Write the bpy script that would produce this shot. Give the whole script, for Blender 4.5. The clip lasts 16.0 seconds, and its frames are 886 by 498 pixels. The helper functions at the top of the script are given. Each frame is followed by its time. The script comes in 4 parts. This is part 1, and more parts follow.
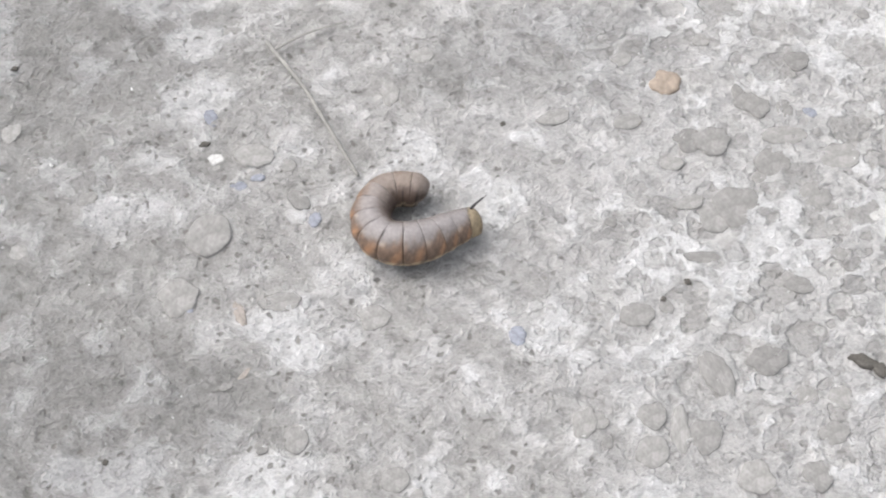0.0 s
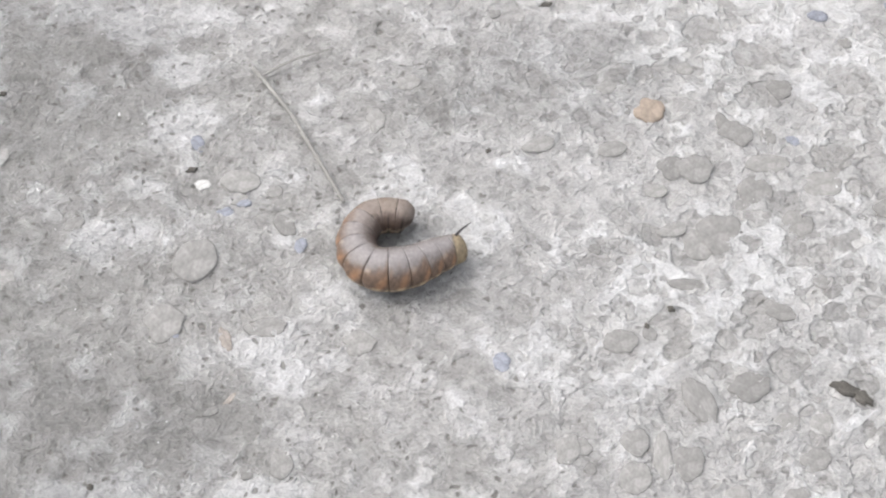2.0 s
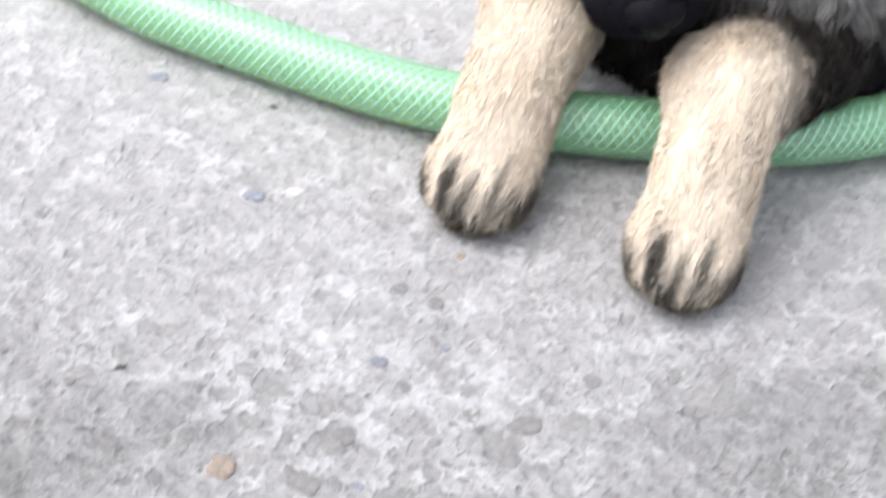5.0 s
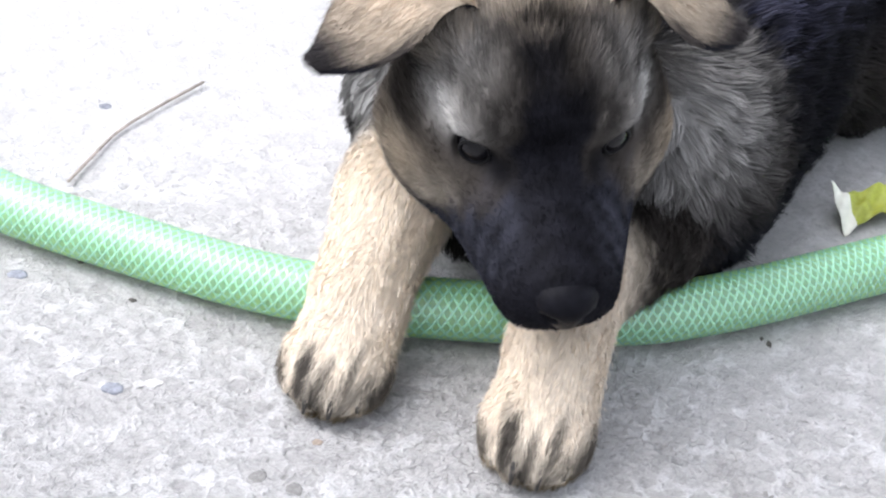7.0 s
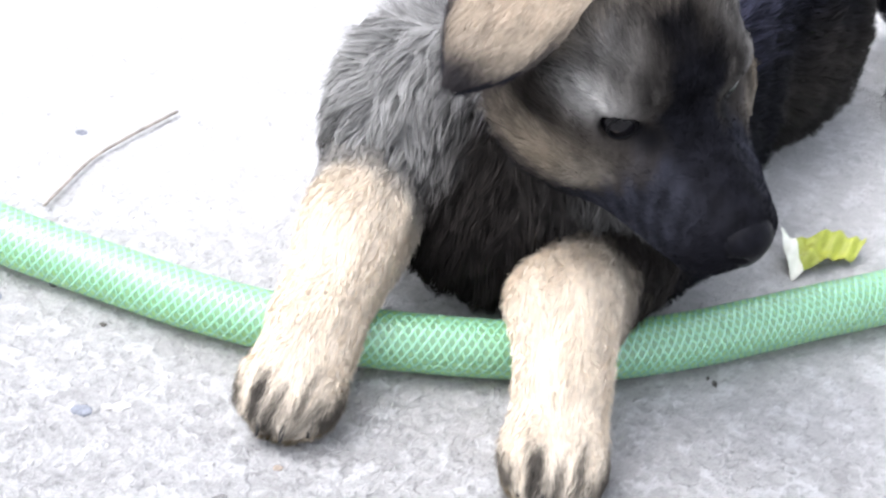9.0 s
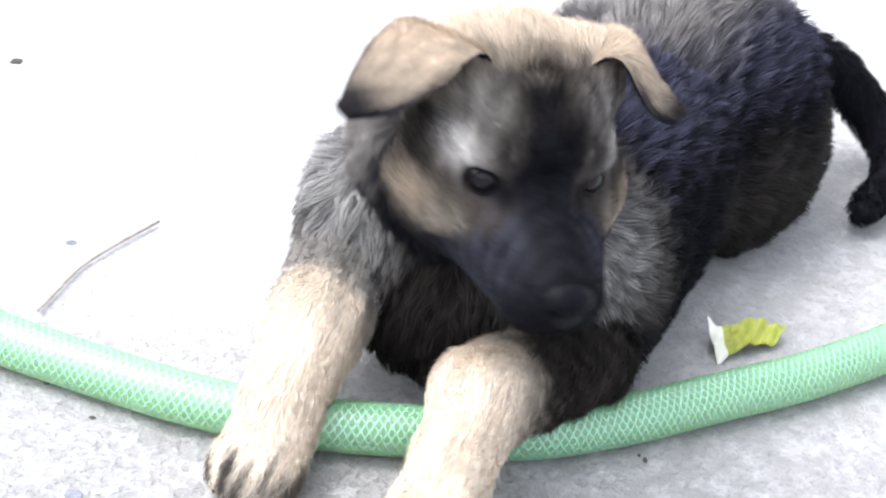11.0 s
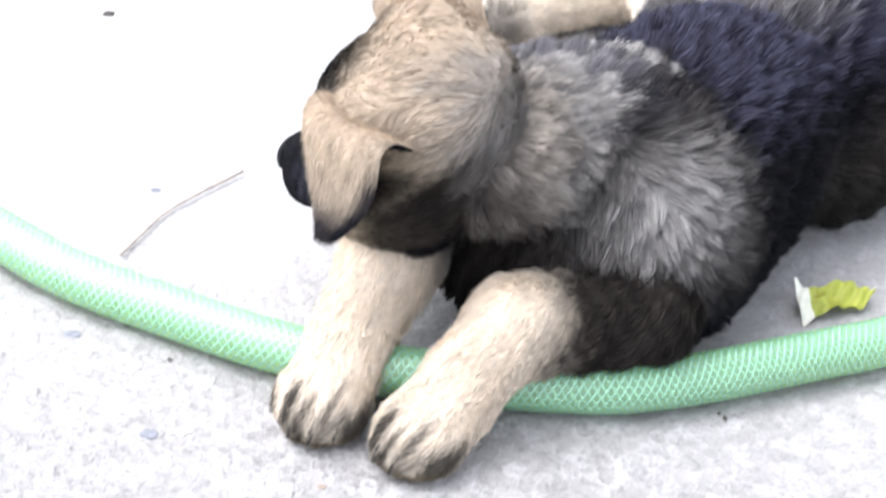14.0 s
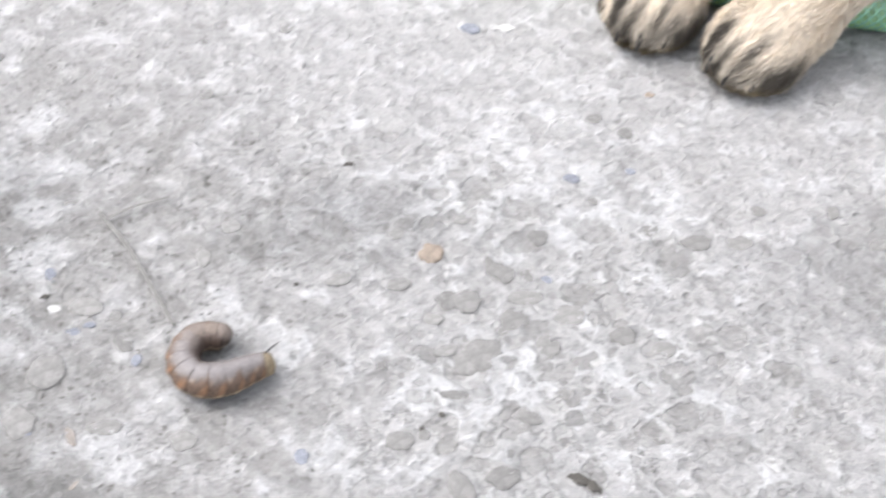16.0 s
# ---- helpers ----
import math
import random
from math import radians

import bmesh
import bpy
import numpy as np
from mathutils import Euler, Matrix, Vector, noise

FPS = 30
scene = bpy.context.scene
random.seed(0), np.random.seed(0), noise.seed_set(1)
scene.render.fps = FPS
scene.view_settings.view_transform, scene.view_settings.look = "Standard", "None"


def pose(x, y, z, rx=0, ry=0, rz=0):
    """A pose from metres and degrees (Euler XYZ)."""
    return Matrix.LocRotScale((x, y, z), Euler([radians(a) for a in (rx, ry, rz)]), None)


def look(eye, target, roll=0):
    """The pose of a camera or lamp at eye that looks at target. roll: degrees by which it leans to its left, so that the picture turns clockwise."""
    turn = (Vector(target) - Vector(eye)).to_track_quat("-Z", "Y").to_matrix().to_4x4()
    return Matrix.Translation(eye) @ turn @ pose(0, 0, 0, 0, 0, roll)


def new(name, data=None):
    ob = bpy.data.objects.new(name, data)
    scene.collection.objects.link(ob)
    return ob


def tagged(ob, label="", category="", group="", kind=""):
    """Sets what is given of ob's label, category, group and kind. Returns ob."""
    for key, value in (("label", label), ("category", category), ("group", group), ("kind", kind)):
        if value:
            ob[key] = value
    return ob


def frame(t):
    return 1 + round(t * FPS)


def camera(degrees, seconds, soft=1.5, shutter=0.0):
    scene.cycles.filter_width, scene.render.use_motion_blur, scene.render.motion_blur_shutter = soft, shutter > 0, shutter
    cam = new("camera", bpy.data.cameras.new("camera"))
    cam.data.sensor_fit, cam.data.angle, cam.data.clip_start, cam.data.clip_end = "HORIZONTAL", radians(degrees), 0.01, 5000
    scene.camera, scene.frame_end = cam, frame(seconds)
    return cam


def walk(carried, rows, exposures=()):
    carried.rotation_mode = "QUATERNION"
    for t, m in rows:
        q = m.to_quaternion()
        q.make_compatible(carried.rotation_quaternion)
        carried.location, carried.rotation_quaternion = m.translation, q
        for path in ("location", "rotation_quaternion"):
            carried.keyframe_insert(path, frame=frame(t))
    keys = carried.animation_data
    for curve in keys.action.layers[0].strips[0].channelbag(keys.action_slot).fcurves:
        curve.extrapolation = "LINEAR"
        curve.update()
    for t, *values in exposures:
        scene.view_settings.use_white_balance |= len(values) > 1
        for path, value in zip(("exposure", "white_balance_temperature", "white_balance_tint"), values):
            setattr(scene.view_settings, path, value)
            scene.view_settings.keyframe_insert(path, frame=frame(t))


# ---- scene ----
cam = camera(29.85, 16.0, soft=2.2, shutter=0.5)

# eye, target and roll of the hand-held camera
PATH = [
    (0, (-0.01509, -0.31654, 0.39672), (-0.0037, -0.13589, 0.15747), -1.75),
    (0.5, (-0.01533, -0.31644, 0.39671), (-0.0018, -0.13602, 0.15741), -1.23),
    (1, (-0.01839, -0.31739, 0.39559), (-0.00731, -0.13732, 0.1559), -1.72),
    (1.5, (-0.01409, -0.3162, 0.39898), (-0.00463, -0.1355, 0.15969), -2.04),
    (2, (-0.01407, -0.31725, 0.39997), (-0.0003, -0.13374, 0.16304), -0.98),
    (2.5, (-0.01461, -0.31942, 0.39752), (-0.00042, -0.13564, 0.16082), -0.70),
    (3, (-0.01153, -0.31723, 0.40258), (0.00142, -0.13525, 0.16443), -1.17),
    (3.5, (0.00113, -0.31331, 0.41322), (0.02269, -0.12708, 0.17901), -0.18),
    (4, (0.01318, -0.31622, 0.42154), (0.05027, -0.12255, 0.19545), 1.73),
    (4.5, (0.02627, -0.32172, 0.4287), (0.07707, -0.11667, 0.21569), 3.22),
    (5, (0.02379, -0.3195, 0.43913), (0.09768, -0.11045, 0.23704), 6.21),
    (5.2, (0.01999, -0.31949, 0.44052), (0.10044, -0.10645, 0.24522), 6.77),
    (7.3, (0.03125, -0.33634, 0.45292), (0.13091, -0.11218, 0.28024), 7.39),
    (7.5, (0.02906, -0.33678, 0.45629), (0.13075, -0.11245, 0.28501), 7.62),
    (8, (0.02723, -0.34174, 0.45571), (0.13453, -0.1156, 0.29034), 8.15),
    (8.5, (0.02585, -0.34588, 0.45224), (0.13094, -0.11945, 0.28584), 8.27),
    (9, (0.02347, -0.35108, 0.4733), (0.12739, -0.12758, 0.30227), 9.72),
    (9.5, (0.02061, -0.37453, 0.50277), (0.13065, -0.14776, 0.34008), 9.98),
    (10, (0.01788, -0.41333, 0.51311), (0.12577, -0.17924, 0.35962), 8.54),
    (10.2, (0.00598, -0.41933, 0.52527), (0.11632, -0.18835, 0.36884), 8.88),
    (12.3, (0.02474, -0.421, 0.53544), (0.12306, -0.18727, 0.37513), 7.19),
    (12.5, (0.02494, -0.42245, 0.53932), (0.12309, -0.18705, 0.38135), 6.95),
    (13, (0.02415, -0.42597, 0.53156), (0.12059, -0.18796, 0.37647), 6.69),
    (13.5, (0.02401, -0.42449, 0.52888), (0.11885, -0.18814, 0.3703), 7.51),
    (14, (0.02266, -0.42774, 0.51229), (0.11195, -0.19199, 0.34964), 7.54),
    (14.5, (0.00239, -0.41533, 0.50387), (0.08765, -0.18959, 0.32563), 8.55),
    (15, (0.00094, -0.41341, 0.47634), (0.06991, -0.19099, 0.28721), 7.58),
    (15.5, (0.013, -0.42466, 0.45641), (0.06324, -0.20491, 0.25846), 4.96),
    (16, (-0.00907, -0.39456, 0.47927), (0.03443, -0.19399, 0.26046), 5.80),
]
EXPOSURES = [(0.0, 0.44, 6550, 11), (3.5, 0.40, 6550, 11), (4.0, 0.38, 6500, 11), (4.5, 0.50, 6400, 12), (5.2, 0.55, 6300, 13), (7.3, 0.72, 6180, 13), (9.0, 0.82, 6150, 13), (10.2, 0.87, 6150, 13),
             (12.3, 0.96, 6200, 14), (14.0, 0.98, 6220, 14), (15.0, 0.75, 6320, 13), (15.5, 0.67, 6350, 12), (16.0, 0.60, 6400, 12)]
walk(cam, [(t, look(eye, target, roll)) for t, eye, target, roll in PATH], EXPOSURES)

# ---- light: bright overcast sky ----
world = bpy.data.worlds.new("overcast")
scene.world = world
world.use_nodes = True
wn = world.node_tree
sky = wn.nodes.new("ShaderNodeTexSky")
sky.sky_type, sky.sun_disc = "NISHITA", False
sky.sun_elevation, sky.sun_rotation = radians(58), radians(-65)
sky.air_density, sky.dust_density, sky.ozone_density = 1.0, 4.0, 1.0
cloud = wn.nodes.new("ShaderNodeHueSaturation")
cloud.inputs["Saturation"].default_value = 0.24
wn.links.new(sky.outputs[0], cloud.inputs["Color"])
wn.links.new(cloud.outputs[0], wn.nodes["Background"].inputs[0])
wn.nodes["Background"].inputs[1].default_value = 0.265
sun = new("sun", bpy.data.lights.new("sun", "SUN"))
sun.data.energy, sun.data.angle, sun.data.color = 0.85, radians(75), (1.0, 0.97, 0.93)
sun.matrix_world = look((-1.4, 0.7, 2.5), (0, 0, 0))


# ---- materials ----
def material(name):
    mat = bpy.data.materials.new(name)
    mat.use_nodes = True
    nt = mat.node_tree
    return mat, nt, nt.nodes["Principled BSDF"]


def node(nt, kind, **values):
    n = nt.nodes.new(kind)
    for key, value in values.items():
        n.inputs[key.replace("_", " ")].default_value = value
    return n


def ramp(nt, source, stops):
    n = nt.nodes.new("ShaderNodeValToRGB")
    while len(n.color_ramp.elements) < len(stops):
        n.color_ramp.elements.new(0.5)
    for e, (at, c) in zip(n.color_ramp.elements, stops):
        e.position = at
        e.color = (c, c, c, 1) if isinstance(c, (int, float)) else (*c, 1)
    nt.links.new(source, n.inputs[0])
    return n.outputs[0]


def mix(nt, kind, fac, a, b):
    n = nt.nodes.new("ShaderNodeMix")
    n.data_type, n.blend_type = "RGBA", kind
    for slot, value in ((0, fac), (6, a), (7, b)):
        if isinstance(value, (int, float)):
            n.inputs[slot].default_value = value if slot == 0 else (value, value, value, 1)
        elif isinstance(value, tuple):
            n.inputs[slot].default_value = (*value, 1)
        else:
            nt.links.new(value, n.inputs[slot])
    return n.outputs[2]


def bump(nt, bsdf, height, strength, distance):
    n = node(nt, "ShaderNodeBump", Strength=strength, Distance=distance)
    nt.links.new(height, n.inputs["Height"])
    nt.links.new(n.outputs[0], bsdf.inputs["Normal"])


def maths(nt, kind, a, b_=0.0, clamp=False):
    n = nt.nodes.new("ShaderNodeMath")
    n.operation, n.use_clamp = kind, clamp
    for slot, value in ((0, a), (1, b_)):
        if isinstance(value, (int, float)):
            n.inputs[slot].default_value = value
        else:
            nt.links.new(value, n.inputs[slot])
    return n.outputs[0]


def concrete():
    """Worn concrete: pale cement paste, darker flat aggregate, grit, pits, stains."""
    mat, nt, b = material("weathered_concrete")
    tc = nt.nodes.new("ShaderNodeTexCoord").outputs["Object"]
    layer = nt.nodes.new("ShaderNodeVertexColor")
    layer.layer_name = "coat"
    split = nt.nodes.new("ShaderNodeSeparateColor")
    nt.links.new(layer.outputs[0], split.inputs[0])
    pale, stain, worn = split.outputs[0], split.outputs[1], split.outputs[2]

    def tex(kind, vec=tc, **v):
        n = node(nt, kind, **v)
        nt.links.new(vec, n.inputs["Vector"])
        return n

    def vec(kind, a, b_):
        n = nt.nodes.new("ShaderNodeVectorMath")
        n.operation = kind
        for slot, value in ((0, a), (1, b_)):
            if isinstance(value, tuple):
                n.inputs[slot].default_value = value
            else:
                nt.links.new(value, n.inputs[slot])
        return n.outputs[0]

    half = (0.5, 0.5, 0.5)
    wob = tex("ShaderNodeTexNoise", Scale=150.0, Detail=2.0, Roughness=0.5)
    nick = tex("ShaderNodeTexNoise", Scale=620.0, Detail=3.0, Roughness=0.6)
    warped = vec("ADD", tc, vec("MULTIPLY", vec("SUBTRACT", wob.outputs["Color"], half), (0.0060, 0.0060, 0.0)))
    warped = vec("ADD", warped, vec("MULTIPLY", vec("SUBTRACT", nick.outputs["Color"], half), (0.0022, 0.0022, 0.0)))

    def stones(scale, edge, keep, width=0.05):
        v = tex("ShaderNodeTexVoronoi", warped, Scale=scale, Randomness=1.0)
        r = nt.nodes.new("ShaderNodeSeparateColor")
        nt.links.new(v.outputs["Color"], r.inputs[0])
        inside = ramp(nt, v.outputs["Distance"], [(edge - width, 1.0), (edge, 0.0)])
        return maths(nt, "MULTIPLY", inside, ramp(nt, r.outputs[0], [(1 - keep, 0.0), (1 - keep + 0.03, 1.0)])), r.outputs[1]

    huge, tone_huge = stones(66.0, 0.47, 0.42)
    big, tone_big = stones(118.0, 0.47, 0.55)
    mid, tone_mid = stones(235.0, 0.45, 0.50)
    pits, _ = stones(330.0, 0.29, 0.28, 0.08)
    specks, _ = stones(560.0, 0.27, 0.06, 0.08)
    glints, _ = stones(430.0, 0.13, 0.06)
    broad = tex("ShaderNodeTexNoise", Scale=10.0, Detail=4.0, Roughness=0.6)
    grain = tex("ShaderNodeTexNoise", Scale=1100.0, Detail=5.0, Roughness=0.7)
    coarse = tex("ShaderNodeTexNoise", warped, Scale=330.0, Detail=5.0, Roughness=0.62)

    # thin broken skins of cement with sharp ragged edges
    def flakes(scale):
        return tex("ShaderNodeTexNoise", warped, Scale=scale, Detail=4.0, Roughness=0.55).outputs["Fac"]

    def step(value, cut, width):
        return ramp(nt, value, [(cut - width, 0.0), (cut + width, 1.0)])

    wide, fine = flakes(62.0), flakes(190.0)
    bias = maths(nt, "ADD", maths(nt, "MULTIPLY", pale, 0.17), maths(nt, "MULTIPLY", maths(nt, "SUBTRACT", broad.outputs["Fac"], 0.5), 0.20))
    wide = maths(nt, "ADD", wide, bias)
    low, skin_, top = step(wide, 0.46, 0.008), step(wide, 0.555, 0.006), step(wide, 0.625, 0.006)
    chips, holes = step(fine, 0.575, 0.008), step(fine, 0.40, 0.010)
    c = mix(nt, "MIX", low, (0.330, 0.324, 0.312), (0.380, 0.374, 0.363))
    c = mix(nt, "MIX", worn, c, (0.435, 0.430, 0.422))
    c = mix(nt, "MIX", skin_, c, (0.470, 0.466, 0.458))
    c = mix(nt, "MIX", top, c, (0.550, 0.550, 0.546))
    c = mix(nt, "MULTIPLY", 1.0, c, ramp(nt, chips, [(0.0, 0.98), (1.0, 1.10)]))
    c = mix(nt, "MULTIPLY", 1.0, c, ramp(nt, holes, [(0.0, 0.86), (1.0, 1.0)]))
    share = maths(nt, "ADD", maths(nt, "MULTIPLY", worn, 0.70), 0.24)
    share = maths(nt, "MULTIPLY", share, ramp(nt, broad.outputs["Fac"], [(0.34, 0.35), (0.56, 1.0)]))
    hard = 0.0
    for mask, tone in ((huge, tone_huge), (big, tone_big), (mid, tone_mid)):
        dark = ramp(nt, tone, [(0.0, (0.235, 0.230, 0.222)), (0.55, (0.30, 0.294, 0.284)), (0.90, (0.37, 0.364, 0.352)), (1.0, (0.50, 0.494, 0.482))])
        mask = maths(nt, "MULTIPLY", mask, share)
        c = mix(nt, "MIX", maths(nt, "MULTIPLY", mask, 0.92), c, dark)
        hard = maths(nt, "MAXIMUM", mask, hard)
    c = mix(nt, "MULTIPLY", 1.0, c, ramp(nt, stain, [(0.0, 1.0), (1.0, 0.68)]))
    c = mix(nt, "MULTIPLY", 0.55, c, ramp(nt, coarse.outputs["Fac"], [(0.32, 0.66), (0.50, 1.0), (0.70, 1.14)]))
    c = mix(nt, "MULTIPLY", 0.75, c, ramp(nt, grain.outputs["Fac"], [(0.30, 0.70), (0.5, 1.0), (0.70, 1.22)]))
    rough_part = maths(nt, "SUBTRACT", 1.0, maths(nt, "MULTIPLY", worn, 0.70))
    cracks = ramp(nt, coarse.outputs["Fac"], [(0.315, 1.0), (0.350, 0.0)])
    c = mix(nt, "MIX", maths(nt, "MULTIPLY", maths(nt, "MULTIPLY", cracks, rough_part), 0.60), c, (0.12, 0.112, 0.10))
    c = mix(nt, "MIX", maths(nt, "MULTIPLY", maths(nt, "MULTIPLY", pits, rough_part), 0.75), c, (0.15, 0.143, 0.13))
    c = mix(nt, "MIX", maths(nt, "MULTIPLY", specks, 0.6), c, (0.12, 0.115, 0.11))
    # sparkle of the grit, painted in as near-white specks
    c = mix(nt, "MIX", maths(nt, "MULTIPLY", glints, 0.85), c, (0.92, 0.92, 0.92))
    axes = nt.nodes.new("ShaderNodeSeparateXYZ")
    nt.links.new(tc, axes.inputs[0])
    # colour grows paler and more even, relief lower, towards the far side
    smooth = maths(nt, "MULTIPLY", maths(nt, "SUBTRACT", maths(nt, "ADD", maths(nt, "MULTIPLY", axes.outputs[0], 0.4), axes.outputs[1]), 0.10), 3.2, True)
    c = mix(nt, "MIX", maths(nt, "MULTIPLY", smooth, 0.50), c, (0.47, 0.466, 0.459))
    nt.links.new(c, b.inputs["Base Color"])
    b.inputs["Roughness"].default_value = 0.88
    h = maths(nt, "ADD", maths(nt, "MULTIPLY", coarse.outputs["Fac"], 0.55), maths(nt, "MULTIPLY", grain.outputs["Fac"], 0.36))
    h = maths(nt, "MULTIPLY", h, maths(nt, "SUBTRACT", 1.0, maths(nt, "MULTIPLY", hard, 0.45)))
    for layer_, amount in ((low, 0.10), (skin_, 0.12), (top, 0.14), (chips, 0.12), (holes, 0.20), (hard, -0.16), (pits, -0.30)):
        h = maths(nt, "ADD", h, maths(nt, "MULTIPLY", layer_, amount))
    h = maths(nt, "MULTIPLY", h, maths(nt, "SUBTRACT", 1.0, maths(nt, "MULTIPLY", smooth, 0.60)))
    bump(nt, b, h, 1.0, 0.0042)
    return mat


def plain(name, colour, rough=0.7, spread=0.25, scale=400.0, relief=0.3, depth=0.0005, coat=0.0):
    """One colour with grain at two sizes and a fine relief."""
    mat, nt, b = material(name)
    tc = nt.nodes.new("ShaderNodeTexCoord").outputs["Object"]
    a = node(nt, "ShaderNodeTexNoise", Scale=scale, Detail=5.0, Roughness=0.65)
    d = node(nt, "ShaderNodeTexNoise", Scale=scale / 6, Detail=3.0)
    nt.links.new(tc, a.inputs["Vector"])
    nt.links.new(tc, d.inputs["Vector"])
    f = mix(nt, "MULTIPLY", 1.0, ramp(nt, a.outputs["Fac"], [(0.25, 1 - spread), (0.75, 1 + spread)]),
            ramp(nt, d.outputs["Fac"], [(0.3, 1 - spread), (0.7, 1 + spread)]))
    nt.links.new(mix(nt, "MULTIPLY", 1.0, colour, f), b.inputs["Base Color"])
    b.inputs["Roughness"].default_value = rough
    b.inputs["Coat Weight"].default_value = coat
    bump(nt, b, a.outputs["Fac"], relief, depth)
    return mat


def painted(name, rough, scale=500.0, spread=0.12, relief=0.2, spec=0.3, sheen=0.0):
    """Colour from the mesh's own colour layer, broken by grain."""
    mat, nt, b = material(name)
    col = nt.nodes.new("ShaderNodeVertexColor")
    col.layer_name = "coat"
    tc = nt.nodes.new("ShaderNodeTexCoord").outputs["Object"]
    a = node(nt, "ShaderNodeTexNoise", Scale=scale, Detail=4.0, Roughness=0.6)
    nt.links.new(tc, a.inputs["Vector"])
    c = mix(nt, "MULTIPLY", 1.0, col.outputs[0], ramp(nt, a.outputs["Fac"], [(0.3, 1 - spread), (0.7, 1 + spread)]))
    nt.links.new(c, b.inputs["Base Color"])
    b.inputs["Roughness"].default_value = rough
    b.inputs["Specular IOR Level"].default_value = spec
    b.inputs["Sheen Weight"].default_value = sheen
    if relief:
        bump(nt, b, a.outputs["Fac"], relief, 0.0004)
    return mat


CONCRETE = concrete()
FUR = painted("fur", 0.7, 300.0, 0.1, 0.0, 0.06)
SKIN = painted("caterpillar_skin", 0.5, 900.0, 0.18, 0.35, 0.4)
HOSE, nt, b = material("green_pvc")
b.inputs["Base Color"].default_value = (0.240, 0.51, 0.305, 1)
b.inputs["Roughness"].default_value = 0.4
b.inputs["Coat Weight"].default_value = 1.0
b.inputs["Coat Roughness"].default_value = 0.45
b.inputs["Coat IOR"].default_value = 1.95
glow = node(nt, "ShaderNodeBsdfTranslucent", Color=(0.62, 0.78, 0.06, 1))
blend_node = node(nt, "ShaderNodeMixShader", Fac=0.46)
nt.links.new(b.outputs[0], blend_node.inputs[1])
nt.links.new(glow.outputs[0], blend_node.inputs[2])
nt.links.new(blend_node.outputs[0], nt.nodes["Material Output"].inputs[0])
THREAD = plain("braid_thread", (0.295, 0.58, 0.38), 0.35, 0.06, 900.0, 0.1, coat=0.8)
THREAD_LOW = plain("braid_thread_under", (0.25, 0.53, 0.315), 0.35, 0.06, 900.0, 0.1, coat=0.8)
STRAW = plain("dry_straw", (0.205, 0.20, 0.188), 0.85, 0.2, 900.0)
TWIG = plain("grey_twig", (0.25, 0.22, 0.19), 0.8, 0.3, 900.0)
LEAF = plain("yellow_green_leaf", (0.34, 0.37, 0.05), 0.5, 0.2, 300.0)
LEAF_EDGE = plain("bleached_leaf_edge", (0.75, 0.75, 0.66), 0.6, 0.1, 300.0)
NOSE = plain("wet_black_nose", (0.005, 0.005, 0.007), 0.36, 0.3, 1500.0, 0.5)
NOSE.node_tree.nodes["Principled BSDF"].inputs["Specular IOR Level"].default_value = 0.06
EYE = plain("dark_eye", (0.005, 0.0045, 0.006), 0.06, 0.1, 400.0, 0.0)
EYE.node_tree.nodes["Principled BSDF"].inputs["Specular IOR Level"].default_value = 0.3
LID = plain("black_lid", (0.006, 0.006, 0.007), 0.35, 0.2, 900.0)
LID.node_tree.nodes["Principled BSDF"].inputs["Specular IOR Level"].default_value = 0.12
CLAW = plain("black_claw", (0.02, 0.018, 0.016), 0.4, 0.2, 900.0)
HORN = plain("black_horn", (0.02, 0.018, 0.02), 0.4, 0.2, 900.0)


def stone(name, colour, spread=0.22):
    """A worn stone: its own tone for each piece, fine grain, dull."""
    mat, nt, b = material(name)
    tc = nt.nodes.new("ShaderNodeTexCoord").outputs["Object"]
    info = nt.nodes.new("ShaderNodeObjectInfo")
    a = node(nt, "ShaderNodeTexNoise", Scale=5.0, Detail=6.0, Roughness=0.7)
    d = node(nt, "ShaderNodeTexNoise", Scale=1.4, Detail=3.0)
    nt.links.new(tc, a.inputs["Vector"])
    nt.links.new(tc, d.inputs["Vector"])
    f = mix(nt, "MULTIPLY", 1.0, ramp(nt, a.outputs["Fac"], [(0.28, 1 - spread), (0.72, 1 + spread)]), ramp(nt, d.outputs["Fac"], [(0.35, 0.86), (0.65, 1.14)]))
    f = mix(nt, "MULTIPLY", 1.0, f, ramp(nt, info.outputs["Random"], [(0.0, 0.85), (1.0, 1.18)]))
    nt.links.new(mix(nt, "MULTIPLY", 1.0, colour, f), b.inputs["Base Color"])
    b.inputs["Roughness"].default_value = 0.9
    b.inputs["Specular IOR Level"].default_value = 0.2
    bump(nt, b, a.outputs["Fac"], 0.6, 0.0006)
    return mat


STONES = {
    "orange": stone("orange_stone", (0.272, 0.226, 0.186)),
    "white": stone("white_stone", (0.44, 0.436, 0.425), 0.12),
    "blue": stone("blue_grey_stone", (0.205, 0.215, 0.245)),
    "grey": stone("grey_stone", (0.205, 0.201, 0.194)),
    "brown": stone("brown_stone", (0.235, 0.212, 0.193)),
    "dark": stone("dark_dirt_and_pits", (0.085, 0.08, 0.072), 0.5),
}


# ---- mesh tools ----
from mathutils import kdtree


